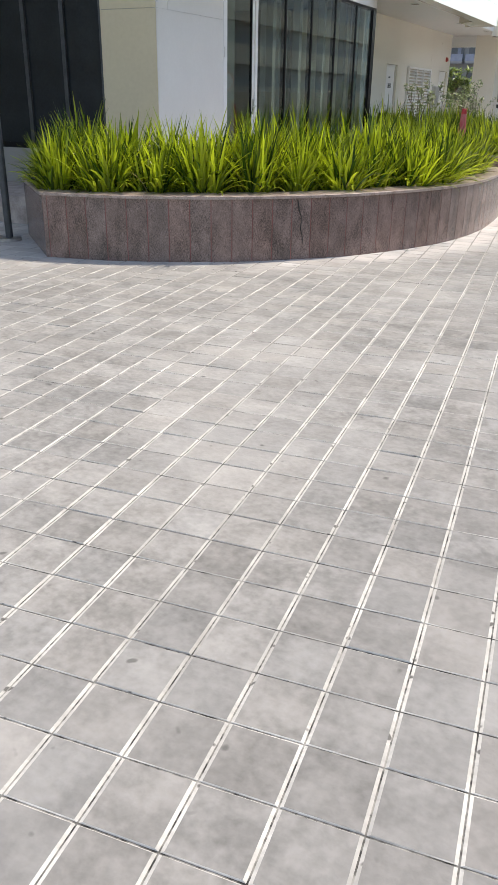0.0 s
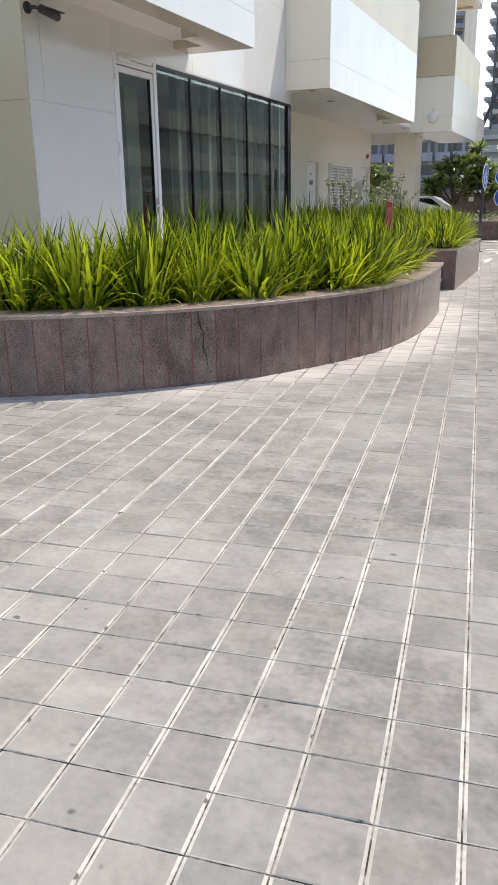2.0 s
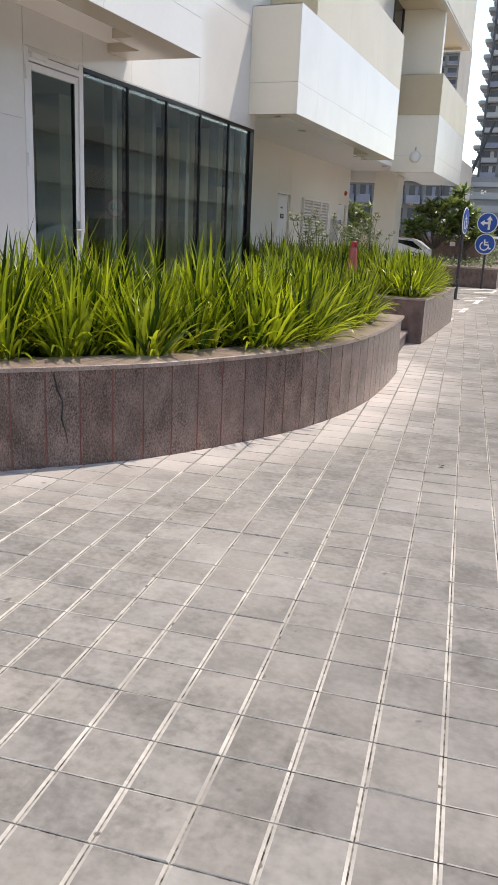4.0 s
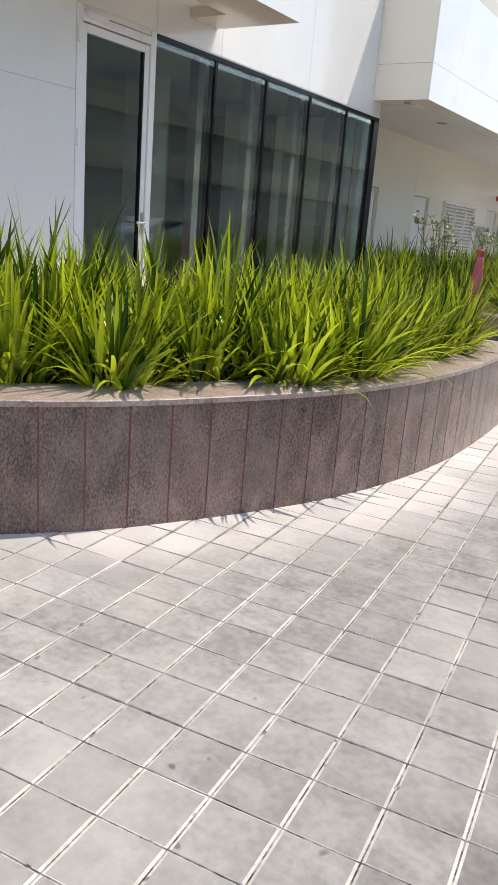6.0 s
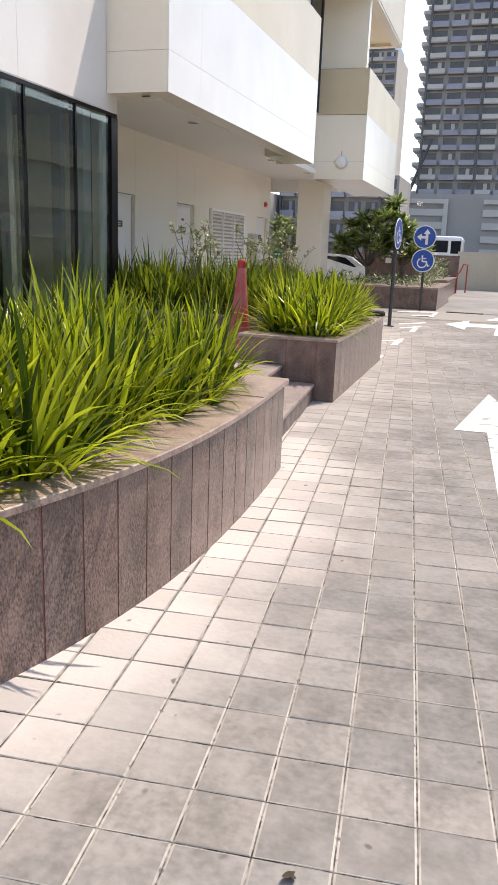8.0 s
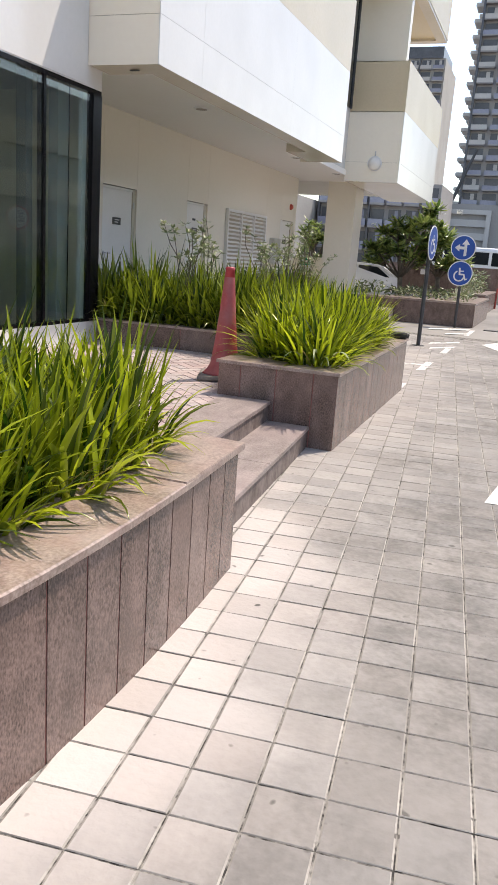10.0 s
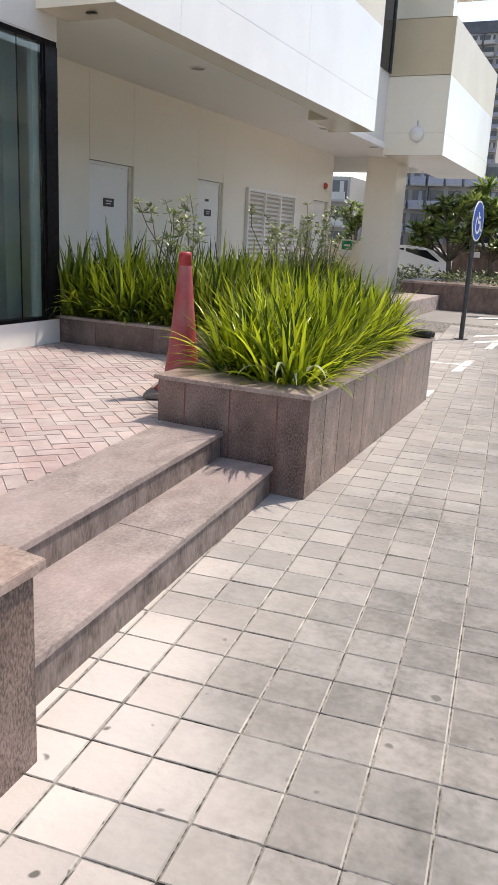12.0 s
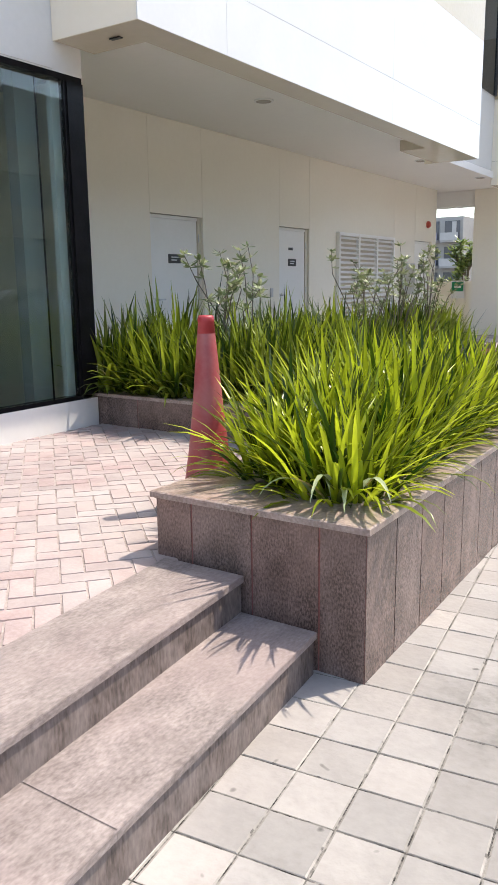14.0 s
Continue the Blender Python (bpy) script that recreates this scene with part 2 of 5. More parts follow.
M_SILVER = material("silver_car_paint", (0.42, 0.44, 0.45), (0.5, 0.52, 0.53), 2, 30, 0.25, 0.0, metal=0.5, coat=0.6)
M_GLASS = glass_material("shopfront_glass", (0.66, 0.78, 0.73))
M_TINT = material("dark_tinted_glass", (0.012, 0.015, 0.018), (0.02, 0.024, 0.028), 3, 30, 0.04, 0.0)
M_TINT.node_tree.nodes["Principled BSDF"].inputs["Specular IOR Level"].default_value = 0.3
M_TOWER = material("tower_concrete", (0.27, 0.255, 0.25), (0.32, 0.305, 0.295), 0.2, 3, 0.8, 0.0, coords="World")
M_TOWERBAND = material("tower_band", (0.46, 0.44, 0.425), (0.53, 0.51, 0.49), 0.2, 3, 0.8, 0.0, coords="World")
M_RAILGLASS = material("balcony_rail_glass", (0.21, 0.215, 0.29), (0.29, 0.295, 0.37), 0.2, 3, 0.25, 0.0, coords="World")
M_TOWERGLASS = material("tower_glass", (0.06, 0.062, 0.075), (0.10, 0.102, 0.118), 0.3, 2, 0.3, 0.0, coords="World")
M_TOWER2 = material("pale_tower", (0.33, 0.315, 0.295), (0.39, 0.375, 0.355), 0.2, 3, 0.8, 0.0, coords="World")
M_PODIUM = material("podium_grey", (0.30, 0.285, 0.275), (0.34, 0.325, 0.315), 0.1, 2, 0.8, 0.0, coords="World")


def leaf_material(name, dark, light, rough=0.4, through=0.35):
    """Green that changes from blade to blade and lets some light through."""
    m = bpy.data.materials.new(name)
    m.use_nodes = True
    n, l = m.node_tree.nodes, m.node_tree.links
    p = n["Principled BSDF"]
    p.inputs["Roughness"].default_value = rough
    g = n.new("ShaderNodeNewGeometry")
    ramp = n.new("ShaderNodeValToRGB")
    e = ramp.color_ramp.elements
    e[0].position = 0.06
    e[0].color, e[1].color = (*dark, 1), (*light, 1)
    l.new(g.outputs["Random Per Island"], ramp.inputs[0])
    t = n.new("ShaderNodeTexNoise")
    t.inputs["Scale"].default_value = 9
    l.new(n.new("ShaderNodeTexCoord").outputs["Object"], t.inputs["Vector"])
    r = n.new("ShaderNodeMapRange")
    r.inputs[3].default_value, r.inputs[4].default_value = 0.7, 1.3
    l.new(t.outputs["Fac"], r.inputs[0])
    hsv = n.new("ShaderNodeHueSaturation")
    l.new(r.outputs[0], hsv.inputs["Value"]), l.new(ramp.outputs[0], hsv.inputs["Color"])
    l.new(hsv.outputs[0], p.inputs["Base Color"])
    tr = n.new("ShaderNodeBsdfTranslucent")
    l.new(hsv.outputs[0], tr.inputs["Color"])
    mx = n.new("ShaderNodeMixShader")
    mx.inputs[0].default_value = through
    l.new(p.outputs[0], mx.inputs[1]), l.new(tr.outputs[0], mx.inputs[2]), l.new(mx.outputs[0], n["Material Output"].inputs["Surface"])
    return m


M_BLADE = leaf_material("grass_blade", (0.016, 0.05, 0.004), (0.53, 0.62, 0.035), 0.28, 0.44)
# Blade colours set darker for the low planter's clumps.
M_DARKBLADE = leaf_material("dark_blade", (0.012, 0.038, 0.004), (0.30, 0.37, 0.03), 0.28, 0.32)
M_DRYBLADE = leaf_material("dry_blade", (0.30, 0.24, 0.09), (0.42, 0.36, 0.16), 0.6, 0.3)
M_LEAF = leaf_material("shrub_leaf", (0.13, 0.18, 0.07), (0.36, 0.40, 0.22), 0.35, 0.35)
M_HEDGE = leaf_material("hedge_leaf", (0.05, 0.085, 0.03), (0.22, 0.26, 0.12), 0.4, 0.3)
M_TREELEAF = leaf_material("frangipani_leaf", (0.08, 0.15, 0.035), (0.40, 0.47, 0.15), 0.3, 0.38)


# ---------------------------------------------------------------- mesh helpers
def mesh_of(bm, name, mat):
    me = bpy.data.meshes.new(name)
    bm.to_mesh(me)
    bm.free()
    me.materials.append(mat)
    return me


def part(name, bm, mat, parent=None, label="", m=None, smooth=False):
    """One mesh object, under a thing or on its own."""
    me = mesh_of(bm, name, mat)
    if smooth:
        me.polygons.foreach_set("use_smooth", [True] * len(me.polygons))
    ob = new(name, me)
    if parent:
        ob.parent = parent
    if m is not None:
        ob.matrix_basis = m
    if label:
        ob["label"] = label
    return ob


def thing(name, m, label, category, group="", kind=""):
    ob = new(name)
    ob.matrix_basis = m
    return tagged(ob, label, category, group, kind)


def add_box(bm, x0, y0, z0, x1, y1, z1, bevel=0.0):
    r = bmesh.ops.create_cube(bm, size=1.0)
    bmesh.ops.transform(bm, verts=r["verts"], matrix=Matrix.Translation(((x0 + x1) / 2, (y0 + y1) / 2, (z0 + z1) / 2)) @ Matrix.Diagonal((abs(x1 - x0), abs(y1 - y0), abs(z1 - z0), 1)))
    if bevel:
        edges = {e for v in r["verts"] for e in v.link_edges}
        bmesh.ops.bevel(bm, geom=list(edges), offset=bevel, segments=2, affect="EDGES", profile=0.5)
    return bm


def box(x0, y0, z0, x1, y1, z1, bevel=0.0):
    return add_box(bmesh.new(), x0, y0, z0, x1, y1, z1, bevel)


def prism(points, z0, z1, bm=None, bevel=0.0):
    """An upright solid over a plan."""
    bm = bm or bmesh.new()
    lo = [bm.verts.new((x, y, z0)) for x, y in points]
    hi = [bm.verts.new((x, y, z1)) for x, y in points]
    n = len(points)
    top = bm.faces.new(hi)
    bm.faces.new(lo[::-1])
    for i in range(n):
        bm.faces.new((lo[i], lo[(i + 1) % n], hi[(i + 1) % n], hi[i]))
    if bevel:
        bmesh.ops.bevel(bm, geom=list(top.edges), offset=bevel, segments=2, affect="EDGES")
    bmesh.ops.recalc_face_normals(bm, faces=bm.faces)
    return bm


def add_tube(bm, points, radii, sides=8, caps=True):
    """A tube of changing radius along points."""
    rings = []
    for i, p in enumerate(points):
        a, b = Vector(points[max(i - 1, 0)]), Vector(points[min(i + 1, len(points) - 1)])
        q = (b - a).to_track_quat("Z", "Y")
        r = radii[i] if isinstance(radii, (list, tuple)) else radii
        rings.append([bm.verts.new(Vector(p) + q @ Vector((r * math.cos(2 * math.pi * k / sides), r * math.sin(2 * math.pi * k / sides), 0))) for k in range(sides)])
    for r0, r1 in zip(rings, rings[1:]):
        for k in range(sides):
            bm.faces.new((r0[k], r0[(k + 1) % sides], r1[(k + 1) % sides], r1[k]))
    if caps:
        bm.faces.new(rings[0][::-1]), bm.faces.new(rings[-1])
    return bm


def tube(points, radii, sides=8):
    return add_tube(bmesh.new(), points, radii, sides)


def spline(points, n):
    """A smooth curve through points, n steps for each stretch."""
    p = [Vector(q) for q in points]
    p = [2 * p[0] - p[1], *p, 2 * p[-1] - p[-2]]
    out = []
    for a, b, c, d in zip(p, p[1:], p[2:], p[3:]):
        for k in range(n):
            t = k / n
            out.append(0.5 * (2 * b + (c - a) * t + (2 * a - 5 * b + 4 * c - d) * t * t + (3 * b - a - 3 * c + d) * t ** 3))
    return out + [p[-2]]


def along(curve, step):
    """Points at even steps on a curve, with the direction there."""
    out, left = [], 0.0
    for a, b in zip(curve, curve[1:]):
        d = (b - a).length
        while left <= d:
            out.append((a.lerp(b, left / d), (b - a).normalized()))
            left += step
        left -= d
    return out


def at_length(curve, s):
    """The point at that length along a curve."""
    for a, b in zip(curve, curve[1:]):
        d = (b - a).length
        if s <= d:
            return a.lerp(b, s / d)
        s -= d
    return curve[-1]


M_PALEBLADE = leaf_material("pale_blade", (0.34, 0.42, 0.22), (0.5, 0.56, 0.36), 0.5, 0.3)
M_PETAL = leaf_material("white_petal", (0.78, 0.76, 0.68), (0.86, 0.85, 0.8), 0.5, 0.3)


# ---------------------------------------------------------------- ground
ground = tagged(part("ground", box(-600, -300, -0.5, 600, 900, -0.012), M_ROAD), "grey paved ground that reaches to the distance", "ground", kind="structure")
GRID = radians(6.6)
GO = Vector((-1.0768, 11.6385, 0))
GX, GY = Vector((math.cos(GRID), math.sin(GRID), 0)), Vector((-math.sin(GRID), math.cos(GRID), 0))


def strip_bed(name, plan, z0, z1, mat):
    return part(name, prism(plan, z0, z1), mat)


pavement = strip_bed("pavement", [(-16, -6), (8, -6), (8, 26), (-16, 26)], -0.0115, -0.0045, M_SAND)
tagged(pavement, "sand-jointed square grey concrete pavers, dusty and stained", "pavement", kind="structure")


# ---------------------------------------------------------------- planters
def offset(line, d):
    """A line moved sideways, to its right for a positive d."""
    out = []
    for i, p in enumerate(line):
        a = (p - line[i - 1]).normalized() if i else (line[1] - p).normalized()
        b = (line[i + 1] - p).normalized() if i < len(line) - 1 else a
        na, nb = Vector((a.y, -a.x, 0)), Vector((b.y, -b.x, 0))
        n = (na + nb).normalized()
        out.append(p + n * (d / max(0.5, n.dot(na))))
    return out


def planter(label, runs, back, z0, z1, width, cap_in=0.22, name="planter", lip=0.018, cap=0.028, seams={}):
    """A stone-clad planter: runs are its shown sides in order (outside to the right), back closes its plan."""
    line = [p for k, r in enumerate(runs) for p in (r if k == 0 else r[1:])]
    base = thing(name, Matrix.Translation((line[0].x, line[0].y, z0)), label, "planter")
    to = Matrix.Translation((-line[0].x, -line[0].y, -z0))

    def put(pname, bm, mat, lab=""):
        bmesh.ops.transform(bm, matrix=to, verts=bm.verts)
        return part(pname, bm, mat, base, lab)

    inner = offset(line, -0.003)
    put("core", prism([(p.x, p.y) for p in inner] + back, z0, z1 - cap - 0.09), M_JOINT, "reddish mortar bed behind the panels")
    outer, inside = offset(line, lip), offset(line, -cap_in)
    bm = bmesh.new()
    rings = []
    for p, q in zip(outer, inside):
        rings.append([bm.verts.new((v.x, v.y, z)) for v, z in ((p, z1 - cap), (p, z1 - 0.004), (p.lerp(q, 0.02), z1), (q, z1), (q, z1 - cap))])
    for r0, r1 in zip(rings, rings[1:]):
        for k in range(5):
            bm.faces.new((r0[k], r1[k], r1[(k + 1) % 5], r0[(k + 1) % 5]))
    bm.faces.new(rings[0]), bm.faces.new(rings[-1][::-1])
    bmesh.ops.recalc_face_normals(bm, faces=bm.faces)
    put("cap", bm, M_CAP, "polished brown granite coping")
    put("rim", prism([(p.x, p.y) for p in inner] + [(p.x, p.y) for p in offset(line, -0.1)][::-1], z1 - cap - 0.1, z1 - cap), M_JOINT)
    soil_line = offset(line, -0.1)
    put("soil", prism([(p.x, p.y) for p in soil_line] + back, z1 - cap - 0.09, z1 - 0.05), M_SOIL, "dark planting soil")
    h = z1 - cap - z0
    shapes = {}
    for k, run in enumerate(runs):
        total = sum((b - a).length for a, b in zip(run, run[1:]))
        count = max(1, round(total / width))
        cuts = seams.get(k) or [total * c / count for c in range(1, count)]
        marks = [at_length(run, s) for s in (0.0, *[c for c in cuts if c < total - 0.03], total)]
        for a, b in zip(marks, marks[1:]):
            mid, d, wide = (a + b) / 2, (b - a).normalized(), round((b - a).length, 3)
            if wide not in shapes:
                shapes[wide] = mesh_of(box(-wide / 2 + 0.0042, 0.0, 0.0, wide / 2 - 0.0042, 0.02, h - 0.002), "panel", M_STONE)
            ob = new("panel", shapes[wide])
            ob.parent = base
            ob.matrix_basis = Matrix.Translation((mid.x - line[0].x, mid.y - line[0].y, 0)) @ Matrix.Rotation(math.atan2(d.y, d.x), 4, "Z")
    return base



def end_slab(x0, y0, x1, y1, z):
    """Plain coping that closes a planter's end."""
    return prism([(x0, y0), (x1, y0), (x1, y1), (x0, y1)], z - 0.026, z - 0.003)


V = lambda x, y: Vector((x, y, 0))  # noqa: E731
CURVE = spline([V(-5.04, 5.82), V(-4.4, 5.98), V(-3.92, 6.2), V(-3.38, 6.53), V(-2.92, 6.95), V(-2.51, 7.42), V(-2.19, 7.98), V(-1.94, 8.55), V(-1.79, 9.1), V(-1.71, 9.7), V(-1.695, 10.3), V(-1.72, 10.95), V(-1.77, 11.62)], 4)
p1 = planter("curved brown granite planter full of long green grass", [[V(-6.13, 6.77), V(-5.04, 5.82)], CURVE, [V(-1.77, 11.62), V(-3.1, 11.78)]], [(-3.15, 10.2), (-3.45, 8.9), (-4.1, 7.9), (-5.2, 7.35), (-6.0, 7.3)], -0.01, 0.612, 0.208, 0.33, seams={1: [0.048 + 0.2 * k for k in range(38)]})
ob = part("end_coping", prism([(-3.12, 11.80), (-3.14, 10.92), (-1.702, 10.92), (-1.748, 11.642)], 0.586, 0.6175, bevel=0.003), M_CAP, p1)
ob.matrix_basis = p1.matrix_basis.inverted()
planter("straight brown granite planter full of long green grass", [[V(-2.95, 15.6), V(-2.95, 14.15)], [V(-2.95, 14.15), V(-1.95, 14.15)], [V(-1.95, 14.15), V(-2.015, 17.66)], [V(-2.015, 17.66), V(-3.0, 17.66)]], [], -0.01, 0.622, 0.29, 0.3, seams={1: [0.192, 0.495, 0.803]})
crk = part("crack", tube([(-2.872, 6.975, 0.57), (-2.859, 6.99, 0.47), (-2.840, 7.013, 0.40), (-2.846, 7.006, 0.30), (-2.829, 7.026, 0.2), (-2.822, 7.035, 0.12)], [0.004, 0.006, 0.003, 0.005, 0.003, 0.001], 5), M_RUBBER, p1, "dark crack down one panel")
crk.matrix_basis = p1.matrix_basis.inverted()
planter("low brown granite planter beside the shopfront", [[V(-5.74, 16.42), V(-3.06, 16.42)], [V(-3.06, 16.42), V(-3.06, 17.5)]], [(-4.3, 17.5), (-4.3, 24.0), (-5.74, 24.0)], 0.30, 0.60, 0.6, 0.16)

# ---------------------------------------------------------------- terrace and steps
terrace = part("terrace", prism([(-2.72, 14.1), (-2.42, 11.75), (-3.1, 11.9), (-3.2, 10.2), (-3.5, 8.9), (-4.2, 7.95), (-5.45, 7.4), (-6.2, 7.3), (-8.4, 7.3), (-8.4, 30), (-4.3, 30), (-4.3, 18), (-2.9, 18), (-2.9, 14.1)], -0.01, 0.3275), M_PINKSAND)
tagged(terrace, "raised terrace of pink herringbone block paving", "terrace", kind="structure")


def step(label, x_front, z0, z1, depth, joints):
    """A stone step between the two planters, along the slanting line of the paving; joints part its tread into slabs."""
    dx = 0.09

    def plan(off, d, y0=14.12, y1=11.7):
        a, b = x_front + off + dx * (14.12 - y0), x_front + off + dx * (14.12 - y1)
        return [(a, y0), (b, y1), (b - d, y1), (a - d, y0)]

    st = thing("stair_step", Matrix.Identity(4), label, "step", "steps up to the terrace")
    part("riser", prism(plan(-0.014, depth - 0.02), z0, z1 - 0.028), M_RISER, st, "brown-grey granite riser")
    ends = [14.12, *joints, 11.7]
    for y0, y1 in zip(ends, ends[1:]):
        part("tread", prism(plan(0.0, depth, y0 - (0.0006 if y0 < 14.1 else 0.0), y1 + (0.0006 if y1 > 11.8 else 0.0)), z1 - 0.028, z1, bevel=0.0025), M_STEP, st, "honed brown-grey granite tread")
    return st


step("lower granite step with a dusty tread", -2.139, -0.01, 0.178, 0.40, (12.89,))
step("upper granite step at the terrace edge", -2.475, 0.10, 0.338, 0.41, ())

# ---------------------------------------------------------------- building
def wall(name, x0, y0, z0, x1, y1, z1, mat, label, category="wall", bevel=0.0):
    return tagged(part(name, box(x0, y0, z0, x1, y1, z1, bevel), mat), label, category, kind="structure")


wall("wall_pier", -6.3, 8.576, 0.0, -5.5, 10.2, 3.09, M_WHITE, "white panelled pier beside the glass door")
wall("wall_fascia", -5.75, 8.576, 3.09, -5.5, 16.41, 12.0, M_WHITE, "glossy white panel facade above the shopfront")
wall("wall_fascia_far", -5.75, 16.41, 3.50, -5.5, 33.2, 12.0, M_WHITE, "white panel facade above the overhang")
wall("wall_end", -12.0, 8.60, 3.3, -5.75, 8.85, 12.0, M_WHITE, "white facade above the recessed window")
wall("wall_back", -12.3, 8.6, 0.3, -12.0, 33.2, 12.0, M_IVORY, "plain rear wall of the building")
wall("roof", -12.3, 8.4, 12.0, -4.2, 33.4, 12.3, M_SOFFIT, "flat roof slab", "roof")
wall("wall_rear_service", -7.25, 16.3, 0.3, -7.09, 28.5, 3.46, M_IVORY, "ivory panelled service wall under the overhang")
wall("wall_return", -7.09, 16.42, 0.3, -5.75, 16.62, 3.46, M_IVORY, "ivory return wall at the shopfront end")
wall("soffit_overhang", -7.2, 16.14, 3.44, -4.7, 23.78, 3.56, M_SOFFIT, "off-white soffit under the overhang", "ceiling")
wall("soffit_far", -7.2, 23.78, 3.44, -5.45, 33.0, 3.56, M_SOFFIT, "off-white soffit beyond the long box", "ceiling")
wall("soffit_entrance", -5.499, 4.0, 3.44, -4.55, 12.15, 3.56, M_SOFFIT, "off-white soffit over the glass door", "ceiling")
wall("wall_end_column", -6.3, 28.9, 0.0, -5.55, 29.8, 3.44, M_IVORY, "ivory clad column at the passage", "column")
wall("beam_passage", -12.0, 29.0, 3.12, -6.3, 29.4, 3.44, M_SOFFIT, "beam over the open passage", "beam")


def balcony(name, label, x, blocks, lips):
    """A projecting closed box of clad panels: blocks are (y0, y1, z0, z1, material, seams along y, seams along z)."""
    ob = thing(name, Matrix.Identity(4), label, "balcony", kind="structure")
    for y0, y1, z0, z1, mat, ys, zs in blocks:
        low = lips[0][2] if z0 < 3.5 else z0
        part("backing", box(-5.497, y0 + 0.012, z0 + 0.15, x - 0.012, y1 - 0.012, z1 - 0.012), M_GAP, ob)
        ye, ze = [y0, *ys, y1], [z0, *zs, z1]
        for a0, a1 in zip(ye, ye[1:]):
            for c0, c1 in zip(ze, ze[1:]):
                part("panel", box(x - 0.012, a0 + (0.0018 if a0 > y0 else 0), c0 + 0.0018 if c0 > z0 else low, x, a1 - (0.0018 if a1 < y1 else 0), c1 - 0.0018), mat, ob)
        for c0, c1 in zip(ze, ze[1:]):
            for e0, e1 in ((y0, y0 + 0.012), (y1 - 0.012, y1)):
                # White boxes get ivory ends: the warm tone of their shade as colour.
                part("side_panel", box(-5.497, e0, c0 + 0.002 if c0 > z0 else low, x - 0.013, e1, c1 - 0.003), M_IVORY if mat == M_WHITE else mat, ob)
        part("top_panel", box(-5.497, y0, z1 - 0.012, x - 0.013, y1, z1 - 0.003), mat, ob)
        if z0 > 3.5:
            part("under_panel", box(-5.497, y0 + 0.013, z0, x - 0.013, y1 - 0.013, z0 + 0.012), mat, ob)
    for b in lips:
        part("soffit_lip", box(*b), M_LIP, ob, "tan downstand under the box")
    return ob


balcony("balcony_box", "white and cream clad box over the entrance", -4.5, [(4.0, 12.2, 3.42, 4.93, M_WHITE, (6.0, 8.0, 10.1), (3.75,)), (4.0, 11.4, 4.93, 6.15, M_CREAM, (6.0, 8.0, 10.1), ()), (4.0, 12.2, 7.6, 9.2, M_WHITE, (8.0,), ())], [(-4.8, 4.013, 3.34, -4.513, 12.187, 3.445), (-5.06, 11.15, 3.34, -4.8, 12.187, 3.445), (-5.49, 11.75, 3.34, -5.06, 12.187, 3.445)])
balcony("balcony_box", "long white and cream clad overhanging box", -4.65, [(16.12, 23.8, 3.42, 4.93, M_WHITE, (17.2, 20.54), (3.78,)), (16.9, 23.8, 4.93, 6.15, M_CREAM, (19.0, 21.3), ()), (16.12, 23.8, 7.6, 9.2, M_WHITE, (19.8,), ())], [(-4.95, 16.133, 3.30, -4.663, 23.787, 3.445), (-5.33, 22.4, 3.30, -4.95, 23.787, 3.445), (-5.49, 16.133, 3.30, -4.95, 16.55, 3.445)])
balcony("balcony_box", "white and cream clad corner box", -4.2, [(27.3, 33.0, 3.33, 4.87, M_WHITE, (30.1,), (3.75,)), (27.3, 33.0, 4.87, 5.95, M_CREAM, (30.1,), ()), (26.0, 32.4, 7.65, 9.4, M_CREAM, (29.0,), ())], [(-5.49, 27.313, 3.31, -4.213, 32.987, 3.4), (-4.47, 26.2, 7.58, -4.213, 32.38, 7.652), (-5.49, 32.12, 7.58, -4.47, 32.38, 7.652)])
# A white fin; ivory puts the warmth of its shade into the colour.
wall("wall_fin", -5.5, 27.45, 5.95, -4.33, 27.7, 7.65, M_IVORY, "white fin wall between the corner box and the upper box")


def pane_unit(name, label, y0, y1, z0, z1):
    """A fixed glass pane in the shopfront."""
    ob = thing(name, pose(-5.5, y0, z0), label, "window", "shopfront panes", "structure")
    g = part("pane", box(-0.035, 0.02, 0.0, -0.023, y1 - y0 - 0.02, z1 - z0), M_GLASS, ob)
    g.visible_shadow = False
    part("mullion", box(-0.10, y1 - y0 - 0.025, 0.0, -0.01, y1 - y0 + 0.012, z1 - z0), M_FRAME, ob, "thin dark mullion")
    return ob


EDGES = [11.24, 12.26, 13.28, 14.33, 15.38, 16.24]
for i, (a, b) in enumerate(zip(EDGES, EDGES[1:])):
    pane_unit(f"window_{i + 1}", "tall tinted shopfront pane with dark frame", a, b, 0.60, 3.05)
wall("frame_head", -5.62, 11.21, 3.045, -5.498, 16.4, 3.09, M_FRAME, "black shopfront head frame", "frame")
wall("frame_end", -5.66, 16.24, 0.60, -5.496, 16.41, 3.045, M_FRAME, "black shopfront corner post", "frame")
wall("frame_sill", -5.60, 11.21, 0.565, -5.503, 16.24, 0.60, M_FRAME, "black shopfront sill frame", "frame")
wall("sill_wall", -5.70, 11.21, 0.30, -5.495, 16.40, 0.565, M_WHITE, "low white plinth under the shopfront", "plinth")

